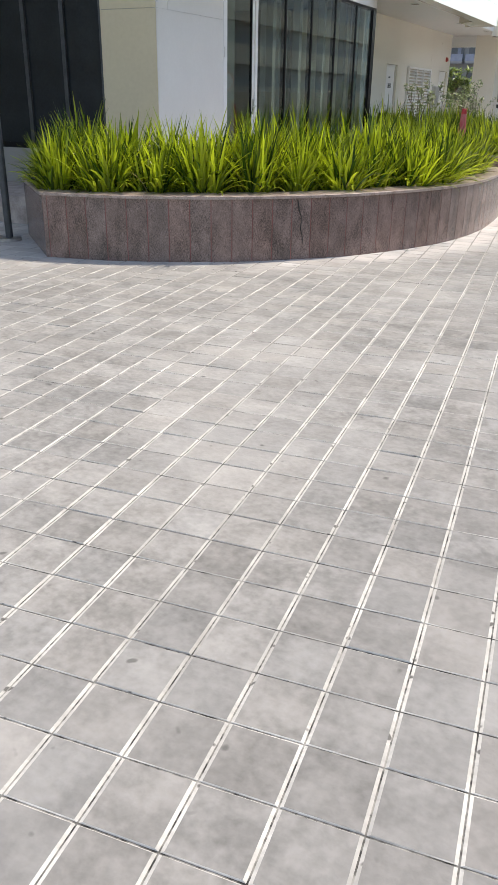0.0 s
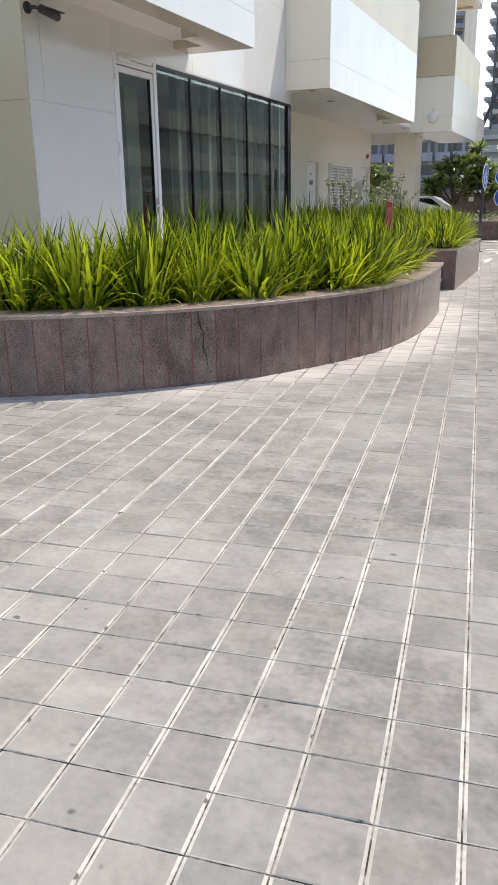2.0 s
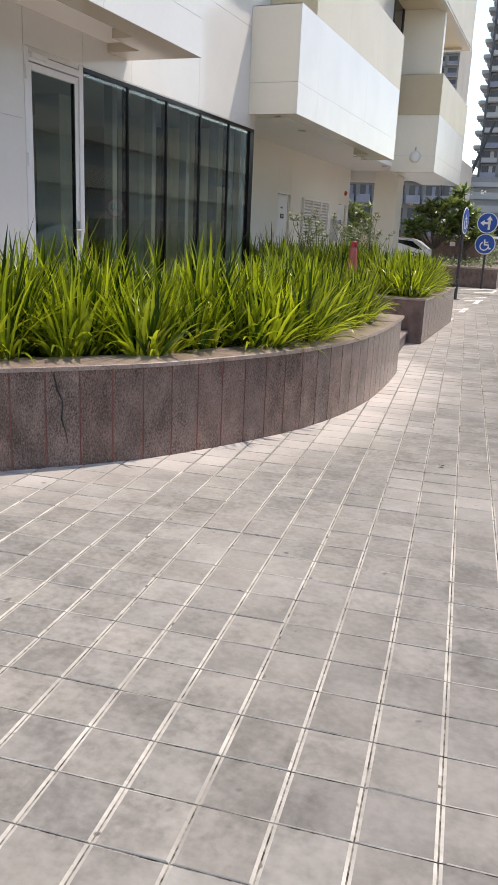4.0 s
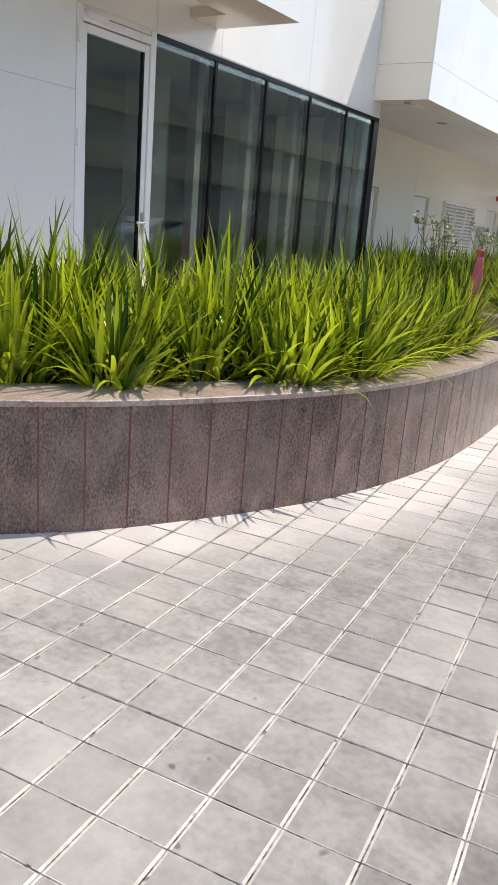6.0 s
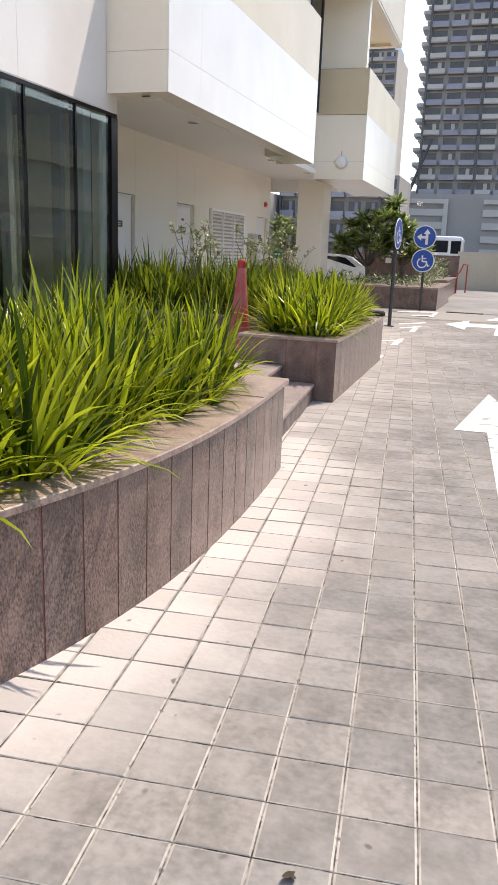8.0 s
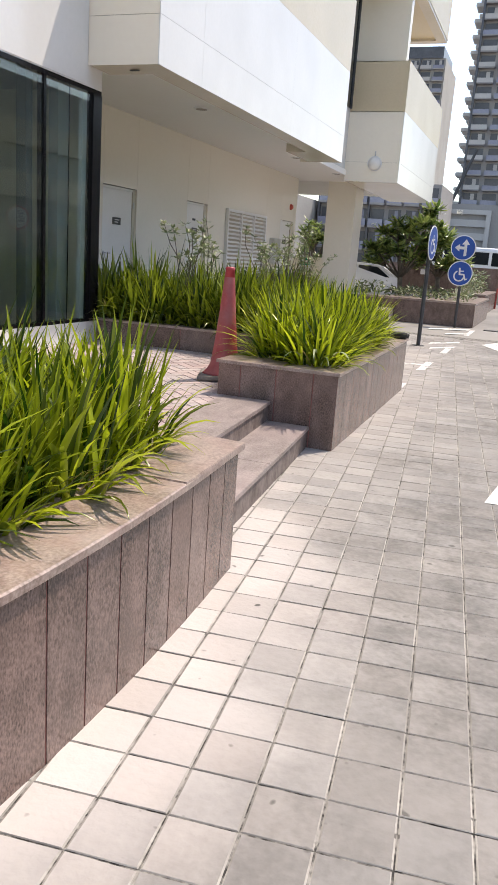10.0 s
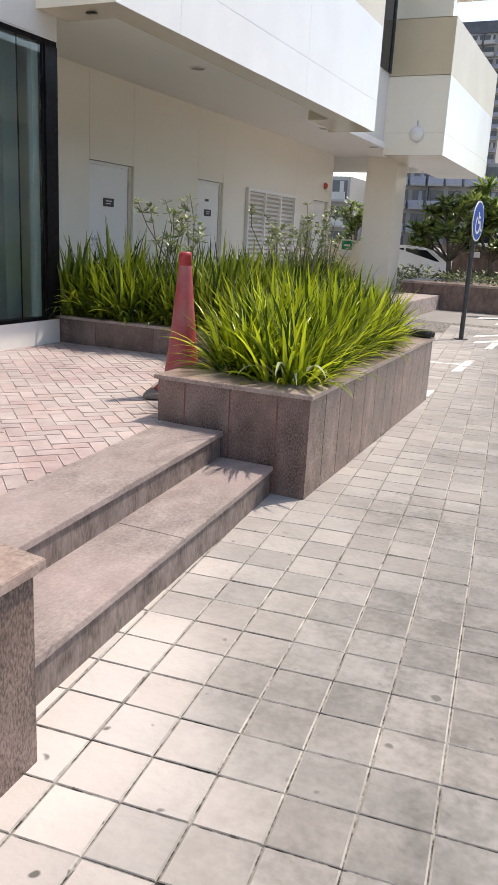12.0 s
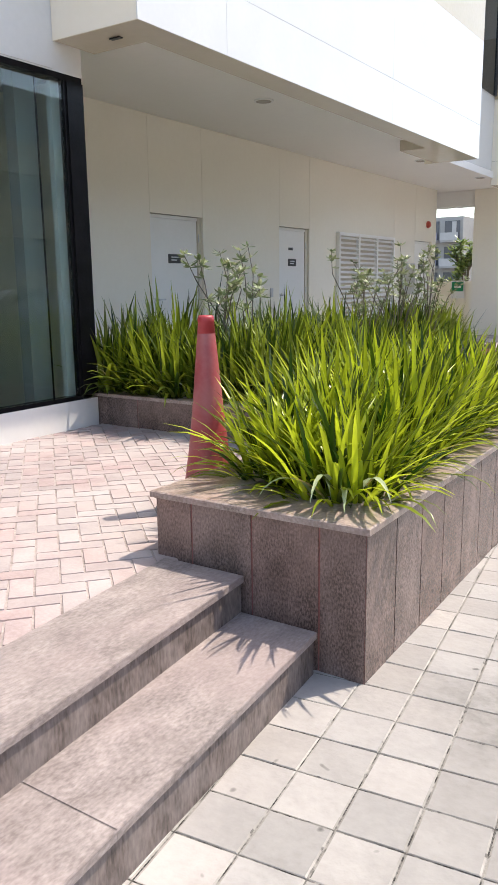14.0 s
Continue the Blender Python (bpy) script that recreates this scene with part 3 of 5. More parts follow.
door = thing("door_1", pose(-5.5, 10.2, 0.34), "white aluminium framed glass door, closed", "door", kind="structure")
for nm, b in (("jamb", (-0.09, 0.0, 0.0, 0.012, 0.075, 2.75)), ("jamb", (-0.09, 0.965, 0.0, 0.012, 1.04, 2.75)), ("head", (-0.09, 0.075, 2.63, 0.012, 0.965, 2.70))):
    part(nm, box(*b, 0.004), M_ALU, door)
leaf = part("leaf_frame", box(-0.06, 0.08, 0.01, -0.005, 0.14, 2.62, 0.004), M_ALU, door)
for b in ((-0.06, 0.90, 0.01, -0.005, 0.96, 2.62), (-0.06, 0.14, 0.01, -0.005, 0.90, 0.10), (-0.06, 0.14, 2.55, -0.005, 0.90, 2.62)):
    part("leaf_rail", box(*b, 0.004), M_ALU, door)
g = part("pane", box(-0.036, 0.14, 0.10, -0.024, 0.90, 2.55), M_GLASS, door)
g.visible_shadow = False
part("gasket", box(-0.05, 0.875, 0.10, -0.012, 0.90, 2.55), M_FRAME, door)
for z in (0.62, 1.62, 2.45):
    part("hinge", tube([(0.022, 0.02, z), (0.022, 0.02, z + 0.13)], 0.014, 10), M_ALU, door, "white barrel hinge")
hd = part("handle", tube([(0.0, 0.93, 1.0), (0.05, 0.93, 1.0), (0.055, 0.80, 1.0)], 0.011, 8), M_STEEL, door, "steel lever handle")
part("lock_plate", box(-0.006, 0.91, 0.90, 0.004, 0.95, 1.10, 0.003), M_STEEL, hd)
part("door_closer", box(-0.01, 0.1, 2.66, 0.04, 0.36, 2.71, 0.006), M_ALU, door, "white door closer")
wall("wall_over_door", -5.72, 10.2, 3.05, -5.503, 11.21, 3.092, M_WHITE, "white strip over the door")

def skin(name, label, ys, zs, x, mat, face=0.012, holes=()):
    """Thin cladding panels with open seams on a wall that faces +x."""
    ob = thing(name, Matrix.Identity(4), label, "cladding", kind="structure")
    part("backing", box(x - 0.001, ys[0] + 0.01, zs[0] + 0.01, x + face * 0.4, ys[-1] - 0.01, zs[-1] - 0.01), M_GAP, ob)
    for a0, a1 in zip(ys, ys[1:]):
        for c0, c1 in zip(zs, zs[1:]):
            part("panel", box(x, a0 + 0.0025, c0 + 0.0025, x + face, a1 - 0.0025, c1 - 0.0025), mat, ob)
    return ob


cladding = thing("wall_cladding", Matrix.Identity(4), "glossy ivory cladding panels on the service wall", "cladding", kind="structure")
for y0, y1, z0 in ((16.63, 18.93, 0.3), (18.93, 19.97, 2.335), (19.97, 21.88, 0.3), (21.88, 22.80, 2.335), (22.80, 26.2, 0.3), (26.2, 27.28, 0.3), (27.28, 28.28, 2.335), (28.28, 28.5, 0.3)):
    part("panel", box(-7.089, y0 + 0.002, z0 + 0.002, -7.0, y1 - 0.002, 3.438), M_IVORY, cladding)
skin("wall_cladding", "glossy white cladding panels over the shopfront", [10.2, 11.24, 12.3, 14.2, 16.1], [3.1, 4.6, 6.2], -5.5, M_WHITE, 0.008)
skin("wall_cladding", "glossy white cladding panels on the upper pier", [8.578, 8.83, 10.198], [2.41, 6.2], -5.5, M_WHITE, 0.008)
skin("wall_cladding", "glossy white cladding panel on the lower pier", [8.578, 10.198], [0.32, 2.41], -5.5, M_WHITE, 0.008)

# recessed window left of the pier
win = thing("window_6", pose(-8.4, 8.62, 0.3), "large dark tinted shop window with black frame", "window", kind="structure")
part("pane", box(0.0, 0.03, 0.55, 2.1, 0.04, 3.0), M_TINT, win)
for x in (0.0, 0.78, 1.42, 2.03):
    part("frame_post", box(x, -0.005, 0.55, x + 0.06, 0.06, 3.0), M_FRAME if x < 0.1 else M_POLE, win)
part("frame_sill", box(0.0, -0.008, 0.48, 2.1, 0.06, 0.55), M_FRAME, win)
# The shadow on this off-white plinth is painted in with a grey material.
wall("wall_below_window", -8.4, 8.6, 0.0, -6.3, 8.85, 0.78, M_PODIUM, "grey plinth under the dark window")
wall("wall_left", -8.65, 2.0, 0.0, -8.4, 8.85, 3.45, M_IVORY, "ivory side wall of the recess")

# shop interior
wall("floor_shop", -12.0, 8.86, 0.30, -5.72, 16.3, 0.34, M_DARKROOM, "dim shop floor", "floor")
wall("ceiling_shop", -12.0, 8.86, 3.12, -5.76, 16.4, 3.2, M_PALEROOM, "shop ceiling", "ceiling")
# Added black sheet, no part of the shop, that darkens the door glass.
wall("door_backdrop", -6.9, 9.7, 0.34, -6.8, 11.6, 3.12, M_BLACK, "added dark panel behind the glass door")
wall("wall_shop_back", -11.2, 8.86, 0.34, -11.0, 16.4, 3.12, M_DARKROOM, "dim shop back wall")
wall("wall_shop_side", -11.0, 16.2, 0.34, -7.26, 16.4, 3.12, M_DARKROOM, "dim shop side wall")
for y in (12.9, 15.1):
    wall("pillar_shop", -7.4, y, 0.34, -7.0, y + 0.4, 3.12, M_PALEROOM, "pale pillar inside the shop", "pillar")

wall("post_shop_end", -5.86, 15.92, 0.34, -5.74, 16.12, 3.12, M_PALEROOM, "white post behind the shop glass", "post")
wall("seal_shop", -5.86, 16.122, 0.34, -5.74, 16.14, 3.12, M_FRAME, "thin black seal beside the white post", "seal")
wall("post_corner", -5.62, 16.13, 0.60, -5.57, 16.232, 3.04, M_ALU, "pale metal post at the shopfront corner", "post")
for y in EDGES[1:-1]:
    wall("post_shop", -5.86, y - 0.02, 0.34, -5.74, y + 0.09, 3.12, M_POST, "pale partition post behind the shop glass", "post")
wall("partition_shop", -8.9, 13.4, 0.34, -8.8, 16.2, 3.12, M_PALEROOM, "pale partition inside the shop")

# ---------------------------------------------------------------- doors and louvre on the service wall
def service_door(name, y0, y1, z1, label, handle_at):
    d = thing(name, pose(-7.085, y0, 0.34), label, "door", "service doors", "structure")
    w, h = y1 - y0, z1 - 0.34
    part("leaf", box(0.006, 0.05, 0.01, 0.035, w - 0.075, h - 0.04, 0.003), M_DOOR, d)
    # The right jamb is tan, with the shade of the reveal painted on.
    for b, mt in (((0.0, 0.0, 0.0, 0.045, 0.045, h), M_DOOR), ((0.0, w - 0.07, 0.0, 0.05, w, h), M_LIP), ((0.0, 0.045, h - 0.038, 0.045, w - 0.07, h), M_DOOR)):
        part("frame", box(*b), mt, d)
    part("shadow_gap", box(0.001, 0.045, 0.005, 0.005, w - 0.045, h - 0.038), M_GAP, d)
    sign = part("door_sign", box(0.036, w * 0.36, 1.42, 0.046, w * 0.36 + 0.24, 1.53, 0.003), M_BLACK, d, "black name plate with pale print")
    for k in range(2):
        part("print_bar", box(0.0465, w * 0.36 + 0.05, 1.487 - 0.035 * k, 0.0475, w * 0.36 + 0.19 - 0.03 * k, 1.50 - 0.035 * k), M_LETTER, sign)
    s = handle_at * w
    hdl = part("lever_handle", tube([(0.03, s, 0.98), (0.085, s, 0.98), (0.09, s + 0.11, 0.98)], 0.010, 8), M_STEEL, d, "steel lever handle")
    part("rose", tube([(0.034, s, 0.98), (0.042, s, 0.98)], 0.026, 12), M_STEEL, hdl)
    part("keyhole", tube([(0.034, s, 0.90), (0.04, s, 0.90)], 0.016, 10), M_STEEL, hdl)
    for z in (0.25, 1.0, h - 0.3):
        part("hinge", tube([(0.05, w - 0.055, z), (0.05, w - 0.055, z + 0.1)], 0.01, 8), M_STEEL, d)
    return d


service_door("door_2", 18.93, 19.97, 2.33, "flush off-white service door with black name plate", 0.12)
d3 = service_door("door_3", 21.88, 22.80, 2.33, "flush off-white service door with lever handle", 0.10)
part("notice", box(0.036, 0.35, 1.66, 0.040, 0.48, 1.70), M_BLACK, d3, "small grey notice bar")
service_door("door_4", 27.28, 28.28, 2.33, "narrow off-white service door by the passage", 0.10)

louvre = thing("ventilation_louvre", pose(-7.0, 23.73, 0.5), "white metal ventilation louvre in three bays", "louvre", kind="structure")
part("backing", box(0.001, 0.0, 0.0, 0.006, 2.36, 1.84), M_LIP, louvre)
for y in (0.0, 0.77, 1.54, 2.31):
    part("frame_post", box(0.0, y, 0.0, 0.07, y + 0.05, 1.84), M_DOOR, louvre)
for z in (0.0, 1.79):
    part("frame_rail", box(0.0, 0.05, z, 0.068, 2.31, z + 0.05), M_DOOR, louvre)
slat = mesh_of(box(-0.03, 0.0, -0.004, 0.03, 0.72, 0.004), "slat", M_DOOR)
for i in range(21):
    for y in (0.05, 0.82, 1.59):
        ob = new("slat", slat)
        ob.parent = louvre
        ob.matrix_basis = pose(0.036, y, 0.11 + i * 0.082, 0, 40, 0)

alarm = thing("alarm_sounder", pose(-7.0, 27.98, 2.69), "red alarm sounder fixed to the ivory wall", "alarm")
part("base", tube([(0.0, 0, 0), (0.03, 0, 0)], 0.075, 16), M_REDPAINT, alarm)
part("dome", tube([(0.03, 0, 0), (0.06, 0, 0), (0.075, 0, 0)], [0.06, 0.05, 0.02], 16), M_REDPAINT, alarm)
panel = thing("switch_box", pose(-7.0, 26.55, 1.25), "grey metal electrical box on the ivory wall", "electrical box")
part("body", box(0.0, 0.0, 0.0, 0.12, 0.5, 0.62, 0.008), M_STEEL, panel)
part("door", box(0.12, 0.03, 0.03, 0.127, 0.47, 0.59, 0.004), M_STEEL, panel)
swi = thing("wall_switch", pose(-7.0, 21.6, 1.3), "small grey switch plate on the ivory wall", "switch")
part("plate", box(0.0, 0.0, 0.0, 0.02, 0.07, 0.13, 0.004), M_STEEL, swi)

for x, y in ((-5.58, 19.22), (-5.75, 24.3), (-5.6, 27.0)):
    dl = thing("downlight", pose(x, y, 3.438), "round recessed soffit downlight with white rim", "downlight", "soffit downlights")
    part("rim", tube([(0, 0, -0.012), (0, 0, 0.002)], 0.11, 20), M_ALU, dl)
    part("lens", tube([(0, 0, -0.014), (0, 0, -0.011)], 0.085, 20), M_GAP, dl)
for x, y, z in ((-5.05, 16.33, 3.29),):
    dl = thing("vent_slot", pose(x, y, z), "small dark slot in the soffit", "vent")
    part("grille", box(-0.05, -0.02, -0.004, 0.05, 0.02, 0.004), M_BLACK, dl)

lamp = thing("wall_lamp", pose(-4.78, 27.3, 3.72), "round white bulkhead wall lamp on the corner box", "lamp")
part("back_plate", tube([(0, 0.0, 0), (0, -0.03, 0)], 0.17, 20), M_ALU, lamp)
part("dome", tube([(0, -0.03, 0), (0, -0.09, 0), (0, -0.13, 0), (0, -0.15, 0)], [0.155, 0.14, 0.09, 0.02], 20), M_DOOR, lamp, smooth=True)
part("stem", tube([(0, -0.03, 0.17), (0, -0.03, 0.27)], 0.015, 8), M_STEEL, lamp)

wd = thing("window_7", pose(-5.5, 26.1, 4.92), "tall narrow dark window in the recess", "window", kind="structure")
part("pane", box(0.0, 0.06, 0.0, 0.02, 1.14, 4.0), M_TINT, wd)
part("frame_post", box(0.0, 0.0, 0.0, 0.05, 0.06, 4.0), M_POLE, wd)
part("frame_post", box(0.0, 1.14, 0.0, 0.05, 1.2, 4.0), M_POLE, wd)
for y0, y1, x in ((16.2, 23.7, -5.0), (4.0, 12.1, -5.0)):
    for k in range(4):
        w = (y1 - y0) / 4
        wu = thing("window_8", pose(-5.5, y0 + k * w, 6.2), "dark upper window over the cream band", "window", "upper windows", "structure")
        part("pane", box(0.0, 0.05, 0.0, 0.02, w - 0.05, 1.4), M_TINT, wu)
        part("frame_post", box(0.0, w - 0.05, 0.0, 0.06, w + 0.05, 1.4), M_ALU, wu)

# bullet camera on the pier
cctv = thing("security_camera", pose(-5.492, 8.66, 3.22), "dark bullet security camera on a short wall bracket", "camera")
part("wall_plate", tube([(0, 0, 0.03), (0.02, 0, 0.03)], 0.055, 16), M_POLE, cctv)
part("arm", tube([(0.02, 0, 0.03), (0.09, 0.02, 0.03), (0.10, 0.12, 0.02)], 0.018, 8), M_POLE, cctv)
body = part("housing", tube([(0.10, 0.08, 0.03), (0.10, 0.10, 0.03), (0.10, 0.36, 0.0), (0.10, 0.38, 0.0)], [0.03, 0.042, 0.042, 0.036], 14), M_POLE, cctv, smooth=True)
part("sun_hood", box(0.052, 0.10, 0.040, 0.148, 0.44, 0.052, 0.004), M_POLE, body)
part("lens", tube([(0.10, 0.38, 0.0), (0.10, 0.386, 0.0)], 0.026, 12), M_BLACK, body)

# Cream here paints the warm shade on the white pier's side face.
side = thing("wall_cladding", Matrix.Identity(4), "cladding panels on the side of the pier, warm shade painted as cream", "cladding", kind="structure")
part("backing", box(-6.29, 8.571, 0.32, -5.505, 8.575, 3.43), M_GAP, side)
for z0, z1 in ((0.31, 2.407), (2.413, 3.435)):
    part("panel", box(-6.3, 8.563, z0, -5.494, 8.5705, z1), M_CREAM, side)
hoop = thing("wire_hoop", pose(-5.3, 16.5, 0.6), "thin bent wire hoop lying at the planter edge", "wire")
part("wire", tube(spline([(0, 0.1, 0.0), (0.02, 0.02, 0.16), (0.2, -0.02, 0.10), (0.42, 0.0, 0.13), (0.62, 0.02, 0.11), (0.64, 0.1, 0.0)], 6), 0.005, 6), M_STEEL, hoop, smooth=True)


# ---------------------------------------------------------------- plants
def blade(bm, root, az, lean, bend, length, width, rng, segs=6):
    """One strap leaf, folded along its middle, that arches away from its root."""
    out, side = Vector((math.cos(az), math.sin(az), 0)), Vector((-math.sin(az), math.cos(az), 0))
    p, rows = Vector(root), []
    twist = rng.uniform(-0.5, 0.5)
    for k in range(segs + 1):
        s = k / segs
        a = lean + bend * s ** 1.6
        d = out * math.sin(a) + Vector((0, 0, math.cos(a)))
        w = width * (0.55 + 1.3 * s if s < 0.3 else 0.94 * (1 - ((s - 0.3) / 0.7) ** 2.2) + 0.02)
        sd = (side * math.cos(twist * s) + d.cross(side) * math.sin(twist * s)) * w / 2
        up = d.cross(side) * (-0.18 * w)
        rows.append([bm.verts.new(p - sd), bm.verts.new(p + up), bm.verts.new(p + sd)])
        p = p + d * (length / segs)
    for r0, r1 in zip(rows, rows[1:]):
        bm.faces.new((r0[0], r0[1], r1[1], r1[0]))
        bm.faces.new((r0[1], r0[2], r1[2], r1[1]))


def clump_mesh(seed, crowns, tall, spread, wide=1.0, mat=None):
    """A tussock of several leaf fans: upright broad straps inside, arching ones outside, short bent ones at the foot."""
    rng = random.Random(seed)
    bm = bmesh.new()
    for c in range(crowns):
        ca = 2 * math.pi * (c * 0.382 + rng.uniform(-0.08, 0.08))
        cr = 0.21 * math.sqrt((c + 0.3) / crowns)
        cx, cy = cr * math.cos(ca), cr * math.sin(ca)
        out = cr / 0.21
        high = tall * rng.uniform(0.72, 1.08)
        for k in range(11):
            f = k / 10
            az = ca + rng.uniform(-1.0, 1.0) * (1.6 if out < 0.5 else 0.8) + (math.pi if rng.random() < 0.18 else 0.0)
            lean = rng.uniform(0.02, 0.14) + spread * (0.25 + 0.75 * out) * f
            bend = rng.uniform(0.15, 0.6) + (0.35 + 1.25 * out) * f ** 1.5
            length = high * (1.06 - 0.36 * f) * rng.uniform(0.82, 1.08)
            blade(bm, (cx + rng.uniform(-0.025, 0.025), cy + rng.uniform(-0.025, 0.025), -0.01), az, lean, bend, length, wide * rng.uniform(0.022, 0.040), rng, 6)
    for k in range(crowns * 2):
        az = rng.uniform(0, 2 * math.pi)
        blade(bm, (0.17 * math.cos(az), 0.17 * math.sin(az), 0.0), az + rng.uniform(-0.6, 0.6), rng.uniform(0.4, 1.0), rng.uniform(0.4, 1.6), rng.uniform(0.16, 0.34), wide * rng.uniform(0.016, 0.028), rng, 5)
    me = mesh_of(bm, "strap_leaves", mat or M_BLADE)
    me.polygons.foreach_set("use_smooth", [True] * len(me.polygons))
    return me


def dry_mesh(seed):
    rng = random.Random(seed)
    bm = bmesh.new()
    for k in range(9):
        az = rng.uniform(0, 2 * math.pi)
        blade(bm, (0.1 * math.cos(az), 0.1 * math.sin(az), 0.0), az, rng.uniform(0.5, 1.0), rng.uniform(0.5, 1.2), rng.uniform(0.25, 0.5), rng.uniform(0.010, 0.018), rng)
    return mesh_of(bm, "dry_leaves", M_DRYBLADE)


CLUMPS = [clump_mesh(11 + k, 21, 0.68 + 0.05 * (k % 3), 0.80 + 0.12 * (k % 2)) for k in range(6)]
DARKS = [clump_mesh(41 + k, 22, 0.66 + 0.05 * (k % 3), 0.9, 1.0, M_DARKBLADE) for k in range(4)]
DRIES = [dry_mesh(71 + k) for k in range(3)]
grass_rng = random.Random(5)


def grass(x, y, z, size, label, group, lean=(5, -3), pool=None):
    r = grass_rng
    ob = thing("ornamental_grass", pose(x, y, z, -lean[0] + r.uniform(-4, 4), lean[1] + r.uniform(-4, 4), 0) @ pose(0, 0, 0, 0, 0, r.uniform(0, 360)), label, "grass", group)
    ob.scale = (size * r.uniform(0.92, 1.1),) * 2 + (size * r.uniform(0.82, 1.14),)
    lv = new("strap_leaves", r.choice(pool or CLUMPS))
    lv.parent = ob
    if r.random() < 0.6:
        dr = new("dry_leaves", r.choice(DRIES))
        dr.parent = ob
        dr["label"] = "withered straw-coloured leaves"
    return ob


for d, step_, size in ((0.43, 0.49, 0.91), (0.75, 0.49, 0.96), (1.07, 0.49, 1.0)):
    for k, (p, q) in enumerate(along(offset(CURVE, -d), step_)):
        if p.y > 11.32 or (p.x < -5.0 and d < 0.4):
            continue
        j = grass_rng.uniform(-0.08, 0.08)
        grass(p.x + j, p.y - j, 0.56, size, "dense clump of long arching green strap leaves in the curved planter", "grass in the curved planter")
for p in ((-5.45, 6.75), (-5.25, 6.45), (-5.75, 7.0)):
    grass(p[0], p[1], 0.56, 0.9, "dense clump of long arching green strap leaves in the curved planter", "grass in the curved planter")
for k in range(8):
    for x in (-2.28, -2.6):
        y = 14.55 + k * 0.41 + (0.12 if x < -2.5 else 0.0)
        if y < 17.3:
            tuft = grass(x + grass_rng.uniform(-0.04, 0.04) - 0.018 * k, y, 0.57, 0.84 if k == 0 else 0.94, "dense clump of long arching green strap leaves in the straight planter", "grass in the straight planter")
        if k == 0 and x > -2.5:
            droop = bmesh.new()
            for az, lean_, bend_, long_ in ((-1.9, 0.45, 2.5, 0.5), (-1.35, 0.35, 2.7, 0.6), (-1.1, 0.6, 2.2, 0.5), (-0.75, 0.4, 2.5, 0.56)):
                blade(droop, (0.17 * math.cos(az), 0.17 * math.sin(az), 0.03), az, lean_, bend_, long_, 0.036, grass_rng, 9)
            part("bent_leaves", droop, M_PALEBLADE, tuft, "pale bent strap leaves hanging onto the coping").matrix_basis = tuft.matrix_basis.to_3x3().normalized().inverted().to_4x4()
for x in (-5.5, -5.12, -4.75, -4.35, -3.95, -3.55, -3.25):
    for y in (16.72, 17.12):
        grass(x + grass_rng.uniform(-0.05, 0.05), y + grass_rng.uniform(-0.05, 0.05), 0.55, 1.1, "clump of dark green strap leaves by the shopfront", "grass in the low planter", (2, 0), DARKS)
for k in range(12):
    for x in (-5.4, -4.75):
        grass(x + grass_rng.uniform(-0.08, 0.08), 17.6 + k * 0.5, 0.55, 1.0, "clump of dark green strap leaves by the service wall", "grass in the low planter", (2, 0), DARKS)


def leaf_disc(bm, at, d, length, width, rng):
    """A pointed oval leaf with a folded middle."""
    d = Vector(d).normalized()
    side = d.cross(Vector((0, 0, 1)))
    side = (side if side.length > 0.1 else Vector((1, 0, 0))).normalized()
    side = (side + Vector((rng.uniform(-0.4, 0.4), rng.uniform(-0.4, 0.4), rng.uniform(-0.5, 0.5)))).normalized()
    n = d.cross(side).normalized()
    p = Vector(at)
    ring = [bm.verts.new(p), bm.verts.new(p + d * length * 0.35 + side * width / 2), bm.verts.new(p + d * length * 0.7 + side * width * 0.4), bm.verts.new(p + d * length - n * length * 0.1), bm.verts.new(p + d * length * 0.7 - side * width * 0.4), bm.verts.new(p + d * length * 0.35 - side * width / 2)]
    mid = bm.verts.new(p + d * length * 0.5 - n * width * 0.12)
    for k in range(6):
        bm.faces.new((ring[k], ring[(k + 1) % 6], mid))


def shrub(x, y, z, tall, seed, label, stems=6):
    rng = random.Random(seed)
    ob = thing("flowering_shrub", pose(x, y, z), label, "shrub", "shrubs by the service wall")
    lv = bmesh.new()
    for k in range(stems):
        az, sp = rng.uniform(0, 2 * math.pi), rng.uniform(0.1, 0.5)
        h = tall * rng.uniform(0.65, 1.0)
        pts = [Vector((0.05 * math.cos(az), 0.05 * math.sin(az), 0)), Vector((sp * 0.4 * math.cos(az), sp * 0.4 * math.sin(az), h * 0.45)), Vector((sp * math.cos(az), sp * math.sin(az), h * 0.8)), Vector((sp * 1.2 * math.cos(az + 0.3), sp * 1.2 * math.sin(az + 0.3), h))]
        part("stem", tube(pts, [0.009, 0.007, 0.005, 0.003], 5), M_BARK, ob)
        for s in range(9):
            t = rng.choice((0.55, 0.72, 0.86, 0.97)) + rng.uniform(-0.03, 0.03)
            i = min(2, int(t * 3))
            at = pts[i].lerp(pts[i + 1], t * 3 - i)
            for q in range(3):
                a = rng.uniform(0, 2 * math.pi)
                leaf_disc(lv, at, (math.cos(a), math.sin(a), rng.uniform(-0.3, 0.9)), rng.uniform(0.06, 0.105), rng.uniform(0.026, 0.042), rng)
    part("leaves", lv, M_LEAF, ob, "small grey-green oval leaves")
    return ob


